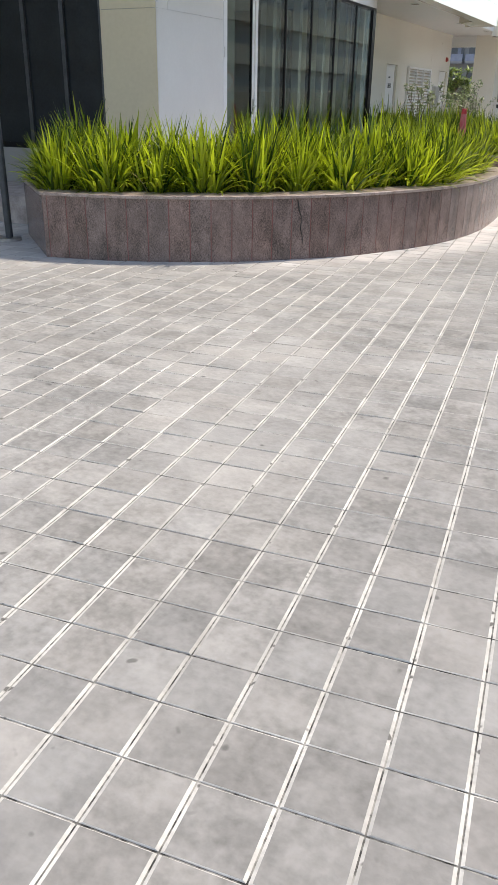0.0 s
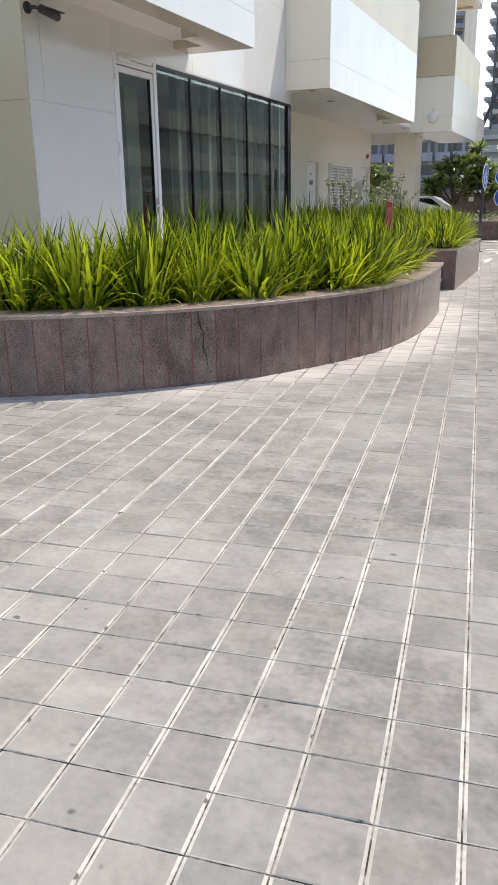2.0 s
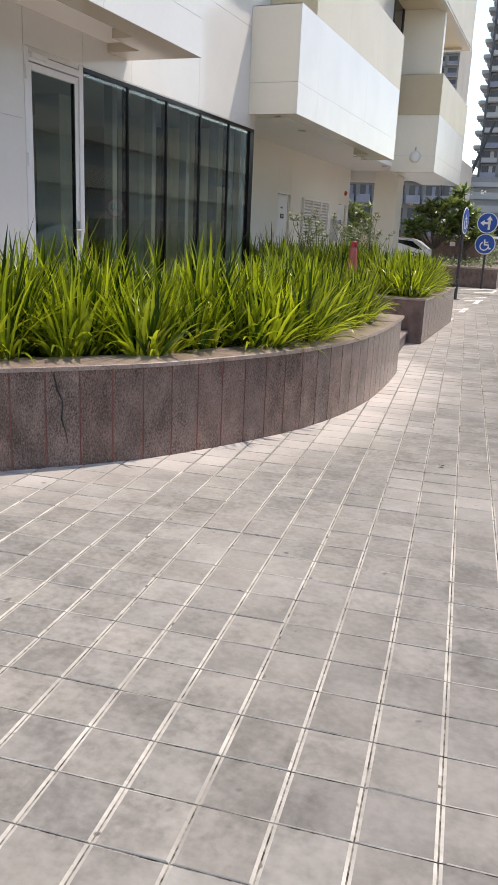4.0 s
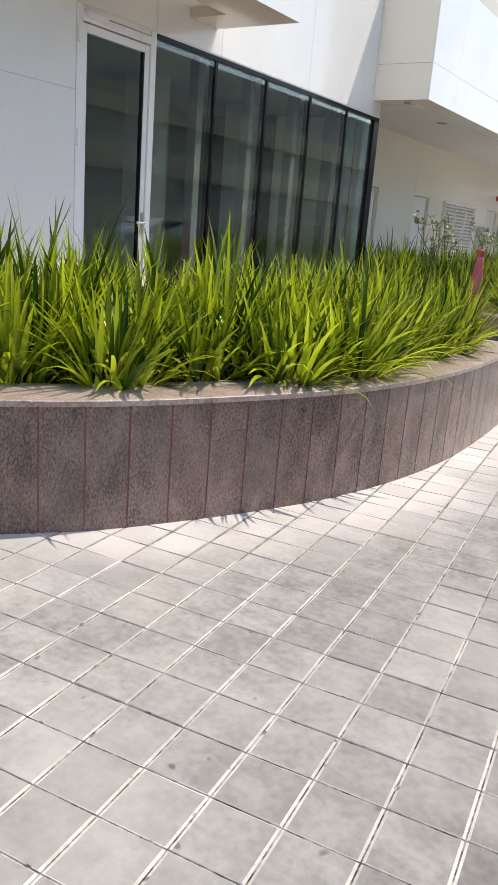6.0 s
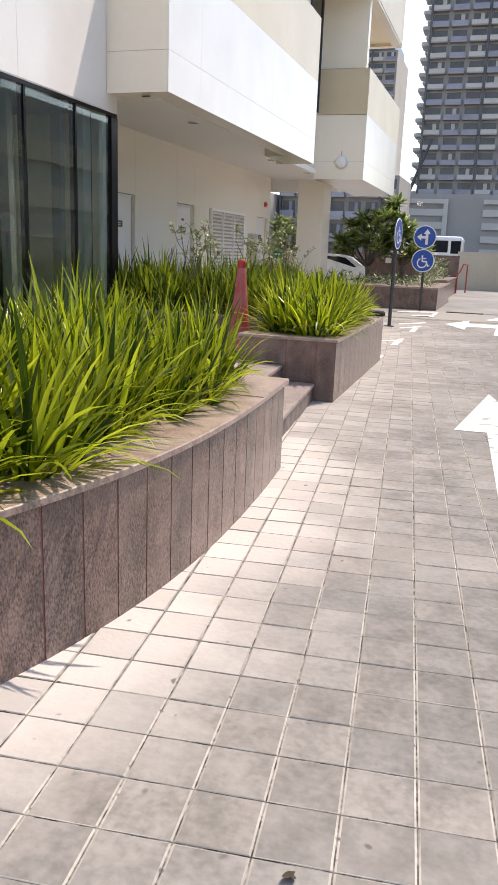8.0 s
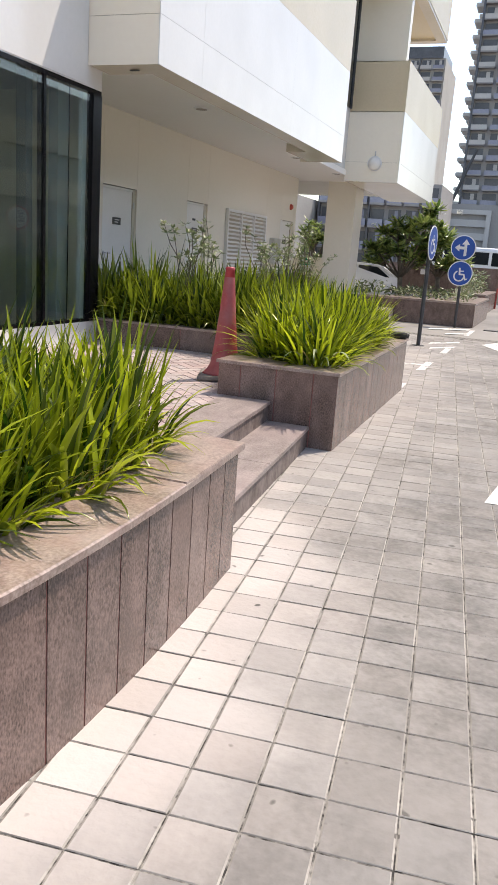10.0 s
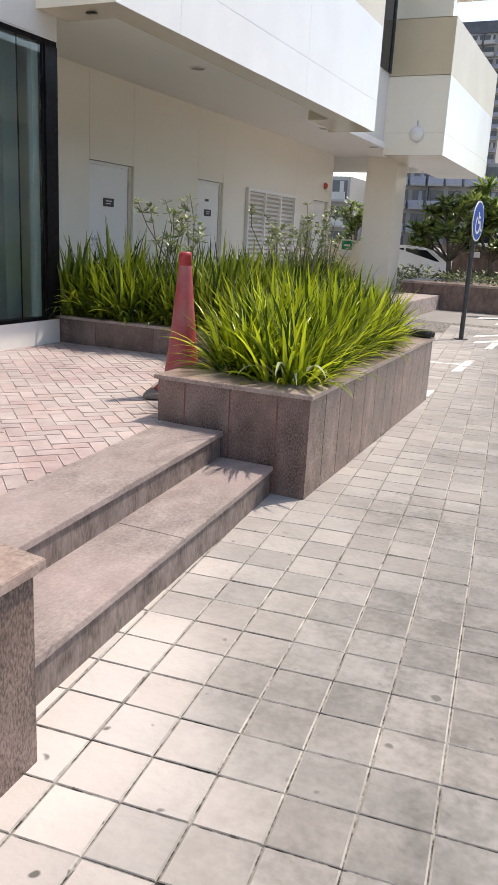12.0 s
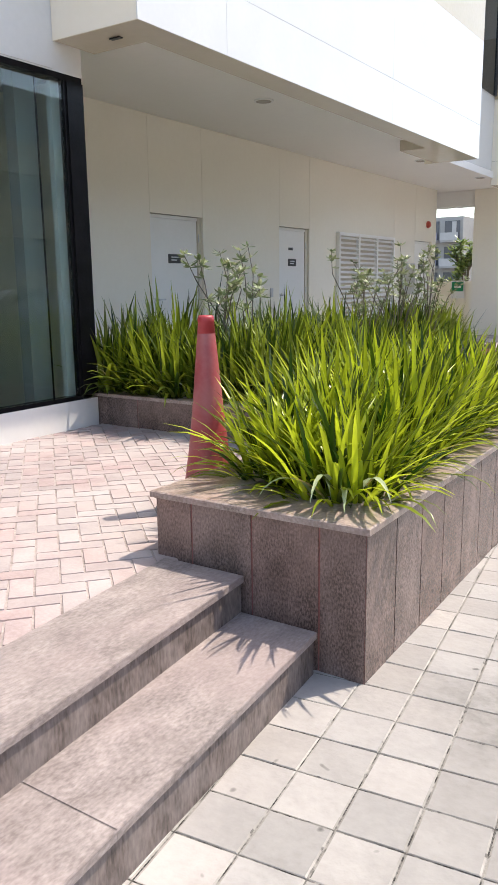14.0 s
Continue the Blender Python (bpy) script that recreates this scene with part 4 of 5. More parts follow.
shrub(-4.68, 17.05, 0.54, 1.45, 3, "spindly shrub with grey-green leaves and bare stems")
shrub(-4.45, 17.2, 0.54, 1.30, 4, "spindly shrub with grey-green leaves and bare stems")
shrub(-4.6, 19.8, 0.54, 1.42, 5, "bushy shrub with grey-green leaves by the louvre", 11)
shrub(-4.65, 20.8, 0.54, 1.5, 6, "bushy shrub with grey-green leaves by the louvre", 12)
shrub(-4.5, 21.5, 0.54, 1.4, 7, "bushy shrub with grey-green leaves by the louvre", 11)


def rosette_tree(x, y, z, tall, wide, seed, label, mat, limbs=7, per=17, length=0.34, flowers=0):
    """A low branching tree whose long leaves stand in rosettes at the branch ends."""
    rng = random.Random(seed)
    ob = thing("tree", pose(x, y, z), label, "tree")
    h0 = tall * 0.24
    trunk = bmesh.new()
    add_tube(trunk, [(0, 0, 0), (0.04, 0.02, h0 * 0.5), (0.02, -0.03, h0)], [0.085, 0.07, 0.065], 9)
    crown = bmesh.new()
    for k in range(limbs):
        az = 2 * math.pi * (k + rng.uniform(-0.25, 0.25)) / limbs
        r = wide / 2 * rng.uniform(0.35, 0.95)
        top = Vector((r * math.cos(az), r * math.sin(az), tall * rng.uniform(0.38, 0.98) - 0.1))
        mid = Vector((top.x * 0.45, top.y * 0.45, h0 + (top.z - h0) * 0.4))
        add_tube(trunk, [(0.02, -0.03, h0 - 0.03), mid, top], [0.042, 0.03, 0.016], 7)
        ends = [top]
        for s in range(4):
            a = az + rng.uniform(-1.2, 1.2)
            e = mid.lerp(top, rng.uniform(0.3, 0.8)) + Vector((math.cos(a), math.sin(a), rng.uniform(0.1, 0.9))) * wide * rng.uniform(0.12, 0.24)
            add_tube(trunk, [mid.lerp(top, 0.4), e], [0.02, 0.012], 6)
            ends.append(e)
        for e in ends:
            for q in range(per):
                a, up = rng.uniform(0, 2 * math.pi), rng.uniform(-0.45, 0.9)
                leaf_disc(crown, e + Vector((0, 0, rng.uniform(-0.1, 0.05))), (math.cos(a), math.sin(a), up), length * rng.uniform(0.7, 1.15), length * 0.28, rng)
    part("trunk", trunk, M_BARK, ob, "grey branching trunk", smooth=True)
    part("crown", crown, mat, ob, "rosettes of long glossy green leaves")
    if flowers:
        fl = bmesh.new()
        for k in range(flowers):
            a, r, c = rng.uniform(0, 6.28), wide * rng.uniform(0.2, 0.52), tall * rng.uniform(0.7, 0.98)
            for q in range(9):
                b = rng.uniform(0, 6.28)
                leaf_disc(fl, (r * math.cos(a) + 0.05 * math.cos(b), r * math.sin(a) + 0.05 * math.sin(b), c + rng.uniform(-0.04, 0.04)), (math.cos(b), math.sin(b), 0.5), 0.06, 0.045, rng)
        tagged(part("flowers", fl, M_PETAL, ob), "white frangipani blossoms", kind="stuff")
    return ob


rosette_tree(-4.7, 31.8, 0.5, 2.5, 2.1, 21, "low frangipani tree with glossy leaf rosettes and white blossoms", M_TREELEAF, 12, 26, 0.34, 9)
rosette_tree(-3.65, 32.2, 0.5, 2.85, 1.5, 22, "low frangipani tree with glossy leaf rosettes and white blossoms", M_TREELEAF, 12, 26, 0.34, 6)
rosette_tree(-8.3, 34.7, 0.0, 2.95, 1.1, 23, "small dark leafy tree beyond the passage", M_TREELEAF, 8, 24, 0.26)


def hedge(x0, y0, x1, y1, z0, z1, n, seed, label):
    rng = random.Random(seed)
    bm = bmesh.new()
    for k in range(n):
        a, up = rng.uniform(0, 2 * math.pi), rng.uniform(-0.3, 0.9)
        leaf_disc(bm, (rng.uniform(x0, x1), rng.uniform(y0, y1), z0 + (z1 - z0) * rng.random() ** 0.8 * (0.7 + 0.3 * rng.random())), (math.cos(a), math.sin(a), up), rng.uniform(0.09, 0.18), rng.uniform(0.04, 0.07), rng)
    return tagged(part("hedge", bm, M_HEDGE), label, "hedge", kind="stuff")


hedge(-4.9, 29.5, -2.5, 33.5, 0.5, 0.86, 1100, 31, "low dusty green bedding plants in the far planter")
hedge(-4.5, 36.0, -2.7, 40.6, 0.5, 1.45, 1800, 32, "dusty green hedge in the rear planter")
hedge(-6.6, 30.3, -5.3, 33.5, 0.0, 0.95, 1300, 33, "green bushes beside the passage column")

# ---------------------------------------------------------------- far planters and boundary
def far_planter(label, x0, y0, x1, y1, z1):
    ob = thing("planter", pose(x0, y0, 0), label, "planter")
    w, d = x1 - x0, y1 - y0
    part("body", box(0.01, 0.01, -0.01, w - 0.01, d - 0.01, z1 - 0.05), M_STONE, ob)
    part("cap", box(0, 0, z1 - 0.05, w, d, z1 - 0.0, 0.006), M_CAP, ob)
    return ob


far_planter("low brown granite planter with bedding plants", -5.3, 29.2, -2.2, 34.0, 0.62)
far_planter("brown granite planter below the hedge", -4.7, 35.5, -2.42, 41.0, 0.68)
wall("wall_planter_rear", -8.0, 41.3, 0.0, -2.40, 41.6, 1.55, M_STONE, "brown granite rear wall of the planting bed")
wall("wall_planter_middle", -5.1, 34.5, 0.0, -3.3, 34.8, 1.53, M_STONE, "brown granite wall behind the flowering trees")
jb = thing("junction_box", pose(-4.4, 34.49, 1.2), "small pale junction box on the granite wall", "electrical box")
part("cover", box(-0.1, -0.05, 0.0, 0.1, 0.009, 0.16, 0.01), M_ALU, jb)
wall("wall_boundary", -2.75, 46.0, 0.0, 40.0, 46.25, 1.77, M_WALLFAR, "long beige rendered boundary wall")
wall("wall_boundary_left", -60.0, 46.0, 0.0, -7.9, 46.25, 1.3, M_WALLFAR, "beige rendered low boundary wall")
for k in range(16):
    kb = thing("kerb_block", pose(-0.6 + k * 1.0, 45.6, 0), "black and pale striped kerb block by the wall", "kerb", "striped kerb")
    part("body", box(0, 0, -0.01, 0.98, 0.35, 0.13, 0.02), M_BLACK if k % 2 else M_LINE, kb)
rail = thing("handrail", pose(-2.4, 41.1, 0), "red painted tubular handrail", "handrail")
part("rail", tube([(0, 0, 0), (0, 0, 0.75), (0.12, 0, 0.95), (0.22, 0, 1.22), (0.30, 0, 1.22)], 0.03, 8), M_REDPAINT, rail)
part("rail", tube([(0.30, 0, 1.22), (0.34, 0.9, 1.22), (0.34, 0.9, 0.0)], 0.03, 8), M_REDPAINT, rail)
drain = thing("drain_channel", pose(-1.9, 28.75, -0.011), "dark slotted drain channel across the drive", "drain")
for k in range(12):
    part("grating", box(k * 0.5, 0, 0.0, k * 0.5 + 0.48, 0.25, 0.016), M_STEEL if k % 3 == 2 else M_BLACK, drain)


# ---------------------------------------------------------------- painted road marks
def mark(name, plan, label, category, z=0.0):
    return tagged(part(name, prism(plan, z + 0.0006, z + 0.0026), M_LINE), label, category, kind="structure")


mark("road_arrow", [(-0.485 + u * 0.9982 - v * 0.058, 15.45 + u * 0.058 + v * 0.9982) for u, v in ((0, 0), (-0.36, -2.0), (-0.085, -2.0), (-0.085, -5.02), (0.085, -5.02), (0.085, -2.0), (0.36, -2.0))], "worn white painted straight arrow on the pavers", "arrow", 0.001)
mark("road_arrow_turn", [(-0.55, 22.6), (-0.25, 22.6), (-0.25, 26.5), (0.1, 26.5), (-0.3, 28.4), (-0.8, 26.5), (-0.5, 26.5), (-0.5, 25.2), (-1.15, 25.2), (-1.15, 26.1), (-1.62, 24.65), (-1.15, 23.5), (-1.15, 24.3), (-0.52, 24.3)], "white painted straight and left turn arrow", "arrow", 0.001)
for x, y, wide, long in ((-2.15, 19.62, 0.11, 1.1), (-2.15, 22.2, 0.11, 0.95), (-2.16, 26.5, 0.11, 1.75), (-2.13, 17.72, 0.10, 0.42)):
    mark("painted_stripe", [(x, y), (x + wide, y + 0.1), (x + wide - 0.02, y + long + 0.1), (x - 0.01, y + long)], "worn white painted bay corner", "road marking", 0.001)
for x, y, long, slope, wide in ((-2.55, 20.18, 0.4, 0.08, 0.11), (-2.56, 23.75, 0.5, 0.72, 0.30), (-2.42, 22.8, 0.38, 0.62, 0.28), (-3.1, 27.45, 0.9, 0.70, 0.42), (-2.58, 26.4, 0.45, 0.42, 0.34)):
    mark("painted_stripe", [(x, y), (x + long, y + slope), (x + long, y + slope + wide), (x, y + wide)], "worn white painted hatch stripe", "road marking", 0.001)


# ---------------------------------------------------------------- signs
def disc(r, y0, y1, n=32, cx=0.0, cz=0.0):
    return tube([(cx, y0, cz), (cx, y1, cz)], r, n)


def flat(points, y0, y1):
    """A flat symbol of that outline, standing upright and facing -y."""
    bm = prism(points, 0, abs(y1 - y0))
    bmesh.ops.transform(bm, matrix=Matrix(((1, 0, 0, 0), (0, 0, -1, y0), (0, 1, 0, 0), (0, 0, 0, 1))), verts=bm.verts)
    return bm


def ring_sector(r0, r1, a0, a1, n=20, cx=0.0, cz=0.0):
    a = [a0 + (a1 - a0) * k / n for k in range(n + 1)]
    return [(cx + r1 * math.cos(t), cz + r1 * math.sin(t)) for t in a] + [(cx + r0 * math.cos(t), cz + r0 * math.sin(t)) for t in a[::-1]]


def turn_plate(ob, z):
    p = part("turn_plate", disc(0.31, 0.0, -0.012, cz=z), M_SIGNWHITE, ob, "round blue plate with white turn arrows")
    part("blue_face", disc(0.285, -0.012, -0.014, cz=z), M_BLUE, p)
    part("arrow_symbol", flat([(x, z + y) for x, y in ((0.02, -0.2), (0.09, -0.2), (0.09, 0.08), (0.15, 0.08), (0.055, 0.21), (-0.04, 0.08), (0.02, 0.08), (0.02, 0.03), (-0.09, 0.03), (-0.09, 0.09), (-0.21, -0.005), (-0.09, -0.1), (-0.09, -0.04), (0.02, -0.04))], -0.015, -0.018), M_SIGNWHITE, p)


def access_plate(ob, z):
    p = part("access_plate", disc(0.31, 0.0, -0.012, cz=z), M_SIGNWHITE, ob, "round blue plate with white wheelchair symbol")
    part("blue_face", disc(0.285, -0.012, -0.014, cz=z), M_BLUE, p)
    part("wheel_symbol", flat([(x, y) for x, y in ring_sector(0.105, 0.14, math.radians(115), math.radians(375), 24, -0.02, z - 0.06)], -0.015, -0.018), M_SIGNWHITE, p)
    part("seat_symbol", flat([(x, z + y) for x, y in ((-0.045, 0.14), (0.0, 0.14), (0.005, 0.075), (0.09, 0.075), (0.09, 0.045), (0.005, 0.045), (0.008, 0.0), (0.105, 0.0), (0.15, -0.12), (0.185, -0.105), (0.19, -0.135), (0.13, -0.165), (0.08, -0.04), (-0.03, -0.04))], -0.019, -0.021), M_SIGNWHITE, p)


s2 = thing("traffic_sign", pose(-2.66, 28.85, 0), "two round blue traffic plates on a dark post", "sign", "blue signs")
part("post", tube([(0.03, 0.03, -0.01), (0.03, 0.03, 2.2)], 0.035, 10), M_POLE, s2)
turn_plate(s2, 1.975)
access_plate(s2, 1.345)
s1 = thing("traffic_sign", pose(-2.64, 23.2, 0, 0, 0, 84), "round blue traffic plate edge-on on a dark post", "sign", "blue signs")
part("post", tube([(0, 0.035, -0.01), (0, 0.035, 2.2)], 0.038, 10), M_POLE, s1)
part("foot", tube([(0, 0.035, -0.01), (0, 0.035, 0.012)], 0.11, 12), M_POLE, s1)
access_plate(s1, 1.885)
speed = thing("speed_sign", pose(4.0, 27.5, 0, 0, 0, -20), "round white speed sign with a red ring across the drive", "sign")
part("post", tube([(0, 0.035, -0.01), (0, 0.035, 2.3)], 0.035, 10), M_POLE, speed)
face = part("plate", disc(0.34, 0.0, -0.012, cz=2.0), M_REDPAINT, speed, "round plate with red ring")
part("white_face", disc(0.29, -0.012, -0.015, cz=2.0), M_SIGNWHITE, face)
txt = bpy.data.curves.new("number", "FONT")
txt.body, txt.size, txt.align_x, txt.align_y, txt.extrude = "20", 0.36, "CENTER", "CENTER", 0.002
probe = new("number", txt)
num = new("number", bpy.data.meshes.new_from_object(probe))
bpy.data.objects.remove(probe)
num.data.materials.clear()
num.data.materials.append(M_BLACK)
num.parent, num.matrix_basis = face, pose(0, -0.018, 2.0, 90, 0, 0)
pl = thing("sign_post", pose(-6.02, 6.35, 0), "dark grey steel post on a round foot beside the planter", "post")
part("post", tube([(0, 0, 0), (0, 0, 3.4)], 0.04, 12), M_POLE, pl)
part("foot", tube([(0, 0, -0.01), (0, 0, 0.03)], 0.13, 16), M_STEEL, pl)
ex = thing("exit_sign", pose(-8.27, 33.9, 1.02), "small green and white assembly sign on a low wall", "sign")
part("plate", box(-0.2, -0.02, 0.0, 0.2, 0.0, 0.5, 0.004), M_SIGNWHITE, ex)
part("green_face", box(-0.17, -0.024, 0.2, 0.17, -0.021, 0.47), M_GREENSIGN, ex)
part("symbol_bar", box(-0.1, -0.028, 0.3, 0.1, -0.025, 0.36), M_SIGNWHITE, ex)
wall("wall_passage", -12.0, 33.92, 0.0, -6.9, 34.1, 1.5, M_IVORY, "low ivory wall beyond the passage")

# ---------------------------------------------------------------- cone and bundle on the terrace
cone = thing("traffic_cone", pose(-3.2, 14.88, 0.338, 0, 0, 20), "tall faded red traffic cone with a dusty rubber base", "cone")
part("base", box(-0.23, -0.23, 0.0, 0.23, 0.23, 0.045, 0.015), M_DUSTY, cone, "dusty dark rubber base")
prof = [(0.045, 0.20), (0.06, 0.182), (0.09, 0.155), (0.14, 0.130), (0.30, 0.106), (0.55, 0.079), (0.80, 0.056), (0.985, 0.039), (0.99, 0.038)]
part("body", tube([(0, 0, z) for z, _ in prof], [r for _, r in prof], 24), M_CONE, cone, smooth=True)
part("tip", tube([(0, 0, 0.91), (0, 0, 0.9105), (0, 0, 0.965), (0, 0, 0.968), (0, 0, 0.99), (0, 0, 1.0)], [0.0458, 0.0464, 0.0412, 0.0432, 0.0415, 0.034], 24), M_CONETOP, cone, "clean bright red cone tip", smooth=True)
bun = thing("hose_bundle", pose(-2.16, 17.5, 0.622), "short crumpled black hose bundle on the coping", "hose")
brng = random.Random(8)
for k in range(4):
    part("coil", tube([(-0.17 + 0.085 * i + brng.uniform(-0.01, 0.01), 0.02 * k - 0.03 + 0.03 * math.sin(i + k), 0.03 + 0.012 * (k % 2) + 0.012 * math.sin(i * 2 + k)) for i in range(5)], 0.028, 8), M_RUBBER, bun, smooth=True)


# ---------------------------------------------------------------- vehicles
def car(label, m, paint, length=4.5, width=1.8, high=1.45):
    ob = thing("car", m, label, "car")
    side = [(0.0, 0.35), (0.03, 0.72), (0.12, 0.82), (0.95, 0.95), (1.55, high - 0.06), (1.95, high), (3.1, high - 0.02), (3.75, 1.02), (4.35, 0.95), (4.48, 0.7), (4.5, 0.35), (4.2, 0.24), (0.25, 0.24)]
    bm = bmesh.new()
    k = length / 4.5
    def ring(y, inset):
        return [bm.verts.new((x * k, y * (1 - (0.16 if z > 0.98 else 0.0)) + 0, z)) for x, z in side]
    a, b = ring(-width / 2, 0), ring(width / 2, 0)
    bm.faces.new(a), bm.faces.new(b[::-1])
    for i in range(len(side)):
        bm.faces.new((a[i], b[i], b[(i + 1) % len(side)], a[(i + 1) % len(side)]))
    bmesh.ops.recalc_face_normals(bm, faces=bm.faces)
    bmesh.ops.bevel(bm, geom=list(bm.edges), offset=0.04, segments=2, affect="EDGES", clamp_overlap=True)
    part("body", bm, paint, ob, smooth=False)
    for s in (-1, 1):
        w = width / 2 * 0.88
        win = prism([(1.12 * k, 0.99), (1.62 * k, high - 0.13), (2.3 * k, high - 0.09), (2.3 * k, 0.99)], 0, 0.012)
        bmesh.ops.transform(win, matrix=Matrix(((1, 0, 0, 0), (0, 0, 1, s * w * 0.97 - 0.006), (0, 1, 0, 0), (0, 0, 0, 1))), verts=win.verts)
        part("side_window", win, M_TINT, ob)
        win = prism([(2.36 * k, 0.99), (2.36 * k, high - 0.09), (3.05 * k, high - 0.13), (3.5 * k, 0.99)], 0, 0.012)
        bmesh.ops.transform(win, matrix=Matrix(((1, 0, 0, 0), (0, 0, 1, s * w * 0.97 - 0.006), (0, 1, 0, 0), (0, 0, 0, 1))), verts=win.verts)
        part("side_window", win, M_TINT, ob)
        for x in (0.85, 3.55):
            wh = part("wheel", tube([(x * k, s * (width / 2 - 0.2), 0.31), (x * k, s * (width / 2 + 0.01), 0.31)], 0.31, 20), M_RUBBER, ob)
            part("rim", tube([(x * k, s * (width / 2 + 0.008), 0.31), (x * k, s * (width / 2 + 0.02), 0.31)], 0.2, 16), M_STEEL, wh)
        part("headlight", box(-0.01, s * 0.62 - 0.2, 0.62, 0.09, s * 0.62 + 0.2, 0.76, 0.02), M_SIGNWHITE, ob)
        part("tail_light", box(length - 0.09, s * 0.66 - 0.18, 0.72, length + 0.01, s * 0.66 + 0.18, 0.86, 0.02), M_REDPAINT, ob)
    ws = prism([(-0.7, 0.0), (0.7, 0.0), (0.62, 0.66), (-0.62, 0.66)], 0, 0.012)
    bmesh.ops.transform(ws, matrix=pose(0.98 * k, 0, 0.975, 0, 0, 0) @ Matrix(((0, 0.78, -0.6, 0), (1, 0, 0, 0), (0, 0.6, 0.78, 0.01), (0, 0, 0, 1))), verts=ws.verts)
    part("windscreen", ws, M_TINT, ob)
    return ob


car("white saloon car parked behind the planter", pose(-9.25, 36.6, 0, 0, 0, 0), M_CAR)
car("silver saloon car parked across the drive", pose(5.9, 22.4, 0, 0, 0, -90), M_SILVER)
car("silver saloon car parked nose to tail across the drive", pose(5.9, 27.6, 0, 0, 0, -90), M_SILVER)
van = thing("minibus", pose(-7.75, 53.0, 0, 0, 0, 0), "white minibus with dark windows behind the wall", "van")
part("body", box(0.0, 0, 0.35, 4.8, 2.0, 2.65, 0.18), M_CAR, van)
for k in range(3):
    part("side_window", box(0.35 + k * 1.25, -0.012, 1.75, 1.5 + k * 1.25, 0.01, 2.4), M_TINT, van)
part("rear_window", box(4.16, -0.012, 1.7, 4.7, 0.01, 2.4), M_TINT, van)
for x in (0.9, 3.9):
    wh = part("wheel", tube([(x, -0.02, 0.36), (x, 0.22, 0.36)], 0.36, 18), M_RUBBER, van)
    part("rim", tube([(x, -0.03, 0.36), (x, -0.018, 0.36)], 0.22, 14), M_STEEL, wh)


# ---------------------------------------------------------------- distance
def tower(label, x0, x1, y, z0, floors, storey, bays, face, band, glass, side_out=0.0, deep=26.0):
    """A far high-rise with a slab edge, balcony and windows on every storey."""
    ob = thing("apartment_tower", pose(x0, y, z0), label, "tower", kind="structure")
    w = x1 - x0
    part("wall", box(0, 0.6, 0, w, deep, floors * storey), face, ob)
    bw = w / bays
    slab = mesh_of(box(0.08 * bw, -0.75, 0.0, 0.92 * bw, 0.6, 0.28), "balcony_slab", face)
    par = [mesh_of(box(0.08 * bw, -0.75, 0.28, 0.92 * bw, -0.65, 1.2), "balcony_parapet", m) for m in (band, M_RAILGLASS)]
    shut = mesh_of(box(0.5 * bw, 0.42, 0.4, 0.7 * bw, 0.6, storey - 0.6), "shutter", band)
    trng = random.Random(int(w * 10))
    pane = mesh_of(box(0.14 * bw, 0.5, 0.4, 0.86 * bw, 0.62, storey - 0.5), "window", glass)
    pier = mesh_of(box(-0.06 * bw, -0.15, 0, 0.06 * bw, 0.7, floors * storey), "pier", glass)
    for b in range(bays):
        if b % 3 == 0:
            o = new("pier", pier)
            o.parent, o.location = ob, (b * bw, 0, 0)
        for f in range(floors):
            for me in (slab, par[1 if (b % 3 == 1 or trng.random() < 0.3) else 0], pane) + ((shut,) if trng.random() < 0.35 else ()):
                o = new(me.name.split(".")[0], me)
                o.parent, o.location = ob, (b * bw, 0, f * storey)
    if side_out:
        bm = box(-side_out, 1.5, 0.0, 0.0, 6.5, 0.9, 0.25)
        add_box(bm, -side_out, 9.5, 0.0, 0.0, 14.5, 0.9, 0.25)
        me = mesh_of(bm, "side_balcony", band)
        for f in range(floors):
            o = new("side_balcony", me)
            o.parent, o.location = ob, (0, 0, f * storey)
    return ob


tower("tall grey residential tower with blue glass balconies", -22.5, 24.0, 200.0, 15.8, 30, 3.25, 11, M_TOWER, M_TOWERBAND, M_TOWERGLASS, 2.1)
tower("pale residential tower with rows of balconies", -68.5, -38.7, 260.0, 0.0, 19, 3.25, 8, M_TOWER2, M_TOWERBAND, M_TOWERGLASS, 0.0)
crownw = thing("roof_storey", pose(-66.5, 260.2, 61.75), "glazed top storey of the pale tower", "roof", kind="structure")
part("glass_band", box(0, 0, 0, 27, 20, 3.2), M_TOWERGLASS, crownw)
tower("pale housing block beyond the passage", -50.0, -33.6, 110.0, 0.0, 3, 3.2, 6, M_TOWER2, M_TOWERBAND, M_TOWERGLASS, 0.0, 14.0)
tower("grey-blue housing block seen through the passage", -33.0, -16.0, 120.0, 0.0, 4, 3.1, 7, M_TOWER, M_RAILGLASS, M_TOWERGLASS, 0.0, 14.0)
pod = thing("parking_podium", pose(-48.0, 196.0, 0), "grey parking podium with louvred pale framed bays", "building", kind="structure")
part("wall", box(0, 1.0, 0, 90, 30, 15.8), M_PODIUM, pod)
for x0, x1 in ((4.0, 33.2), (41.0, 62.0), (64.0, 86.0)):
    part("bay_frame", box(x0, 0.0, 13.6, x1, 1.2, 14.6), M_TOWERBAND, pod)
    part("bay_frame", box(x1 - 1.0, 0.0, 2.0, x1, 1.2, 13.6), M_TOWERBAND, pod)
    for k in range(4):
        part("bay_band", box(x0, 0.3, 2.2 + k * 2.9, x1 - 1.0, 1.2, 3.7 + k * 2.9), M_TOWERBAND, pod)
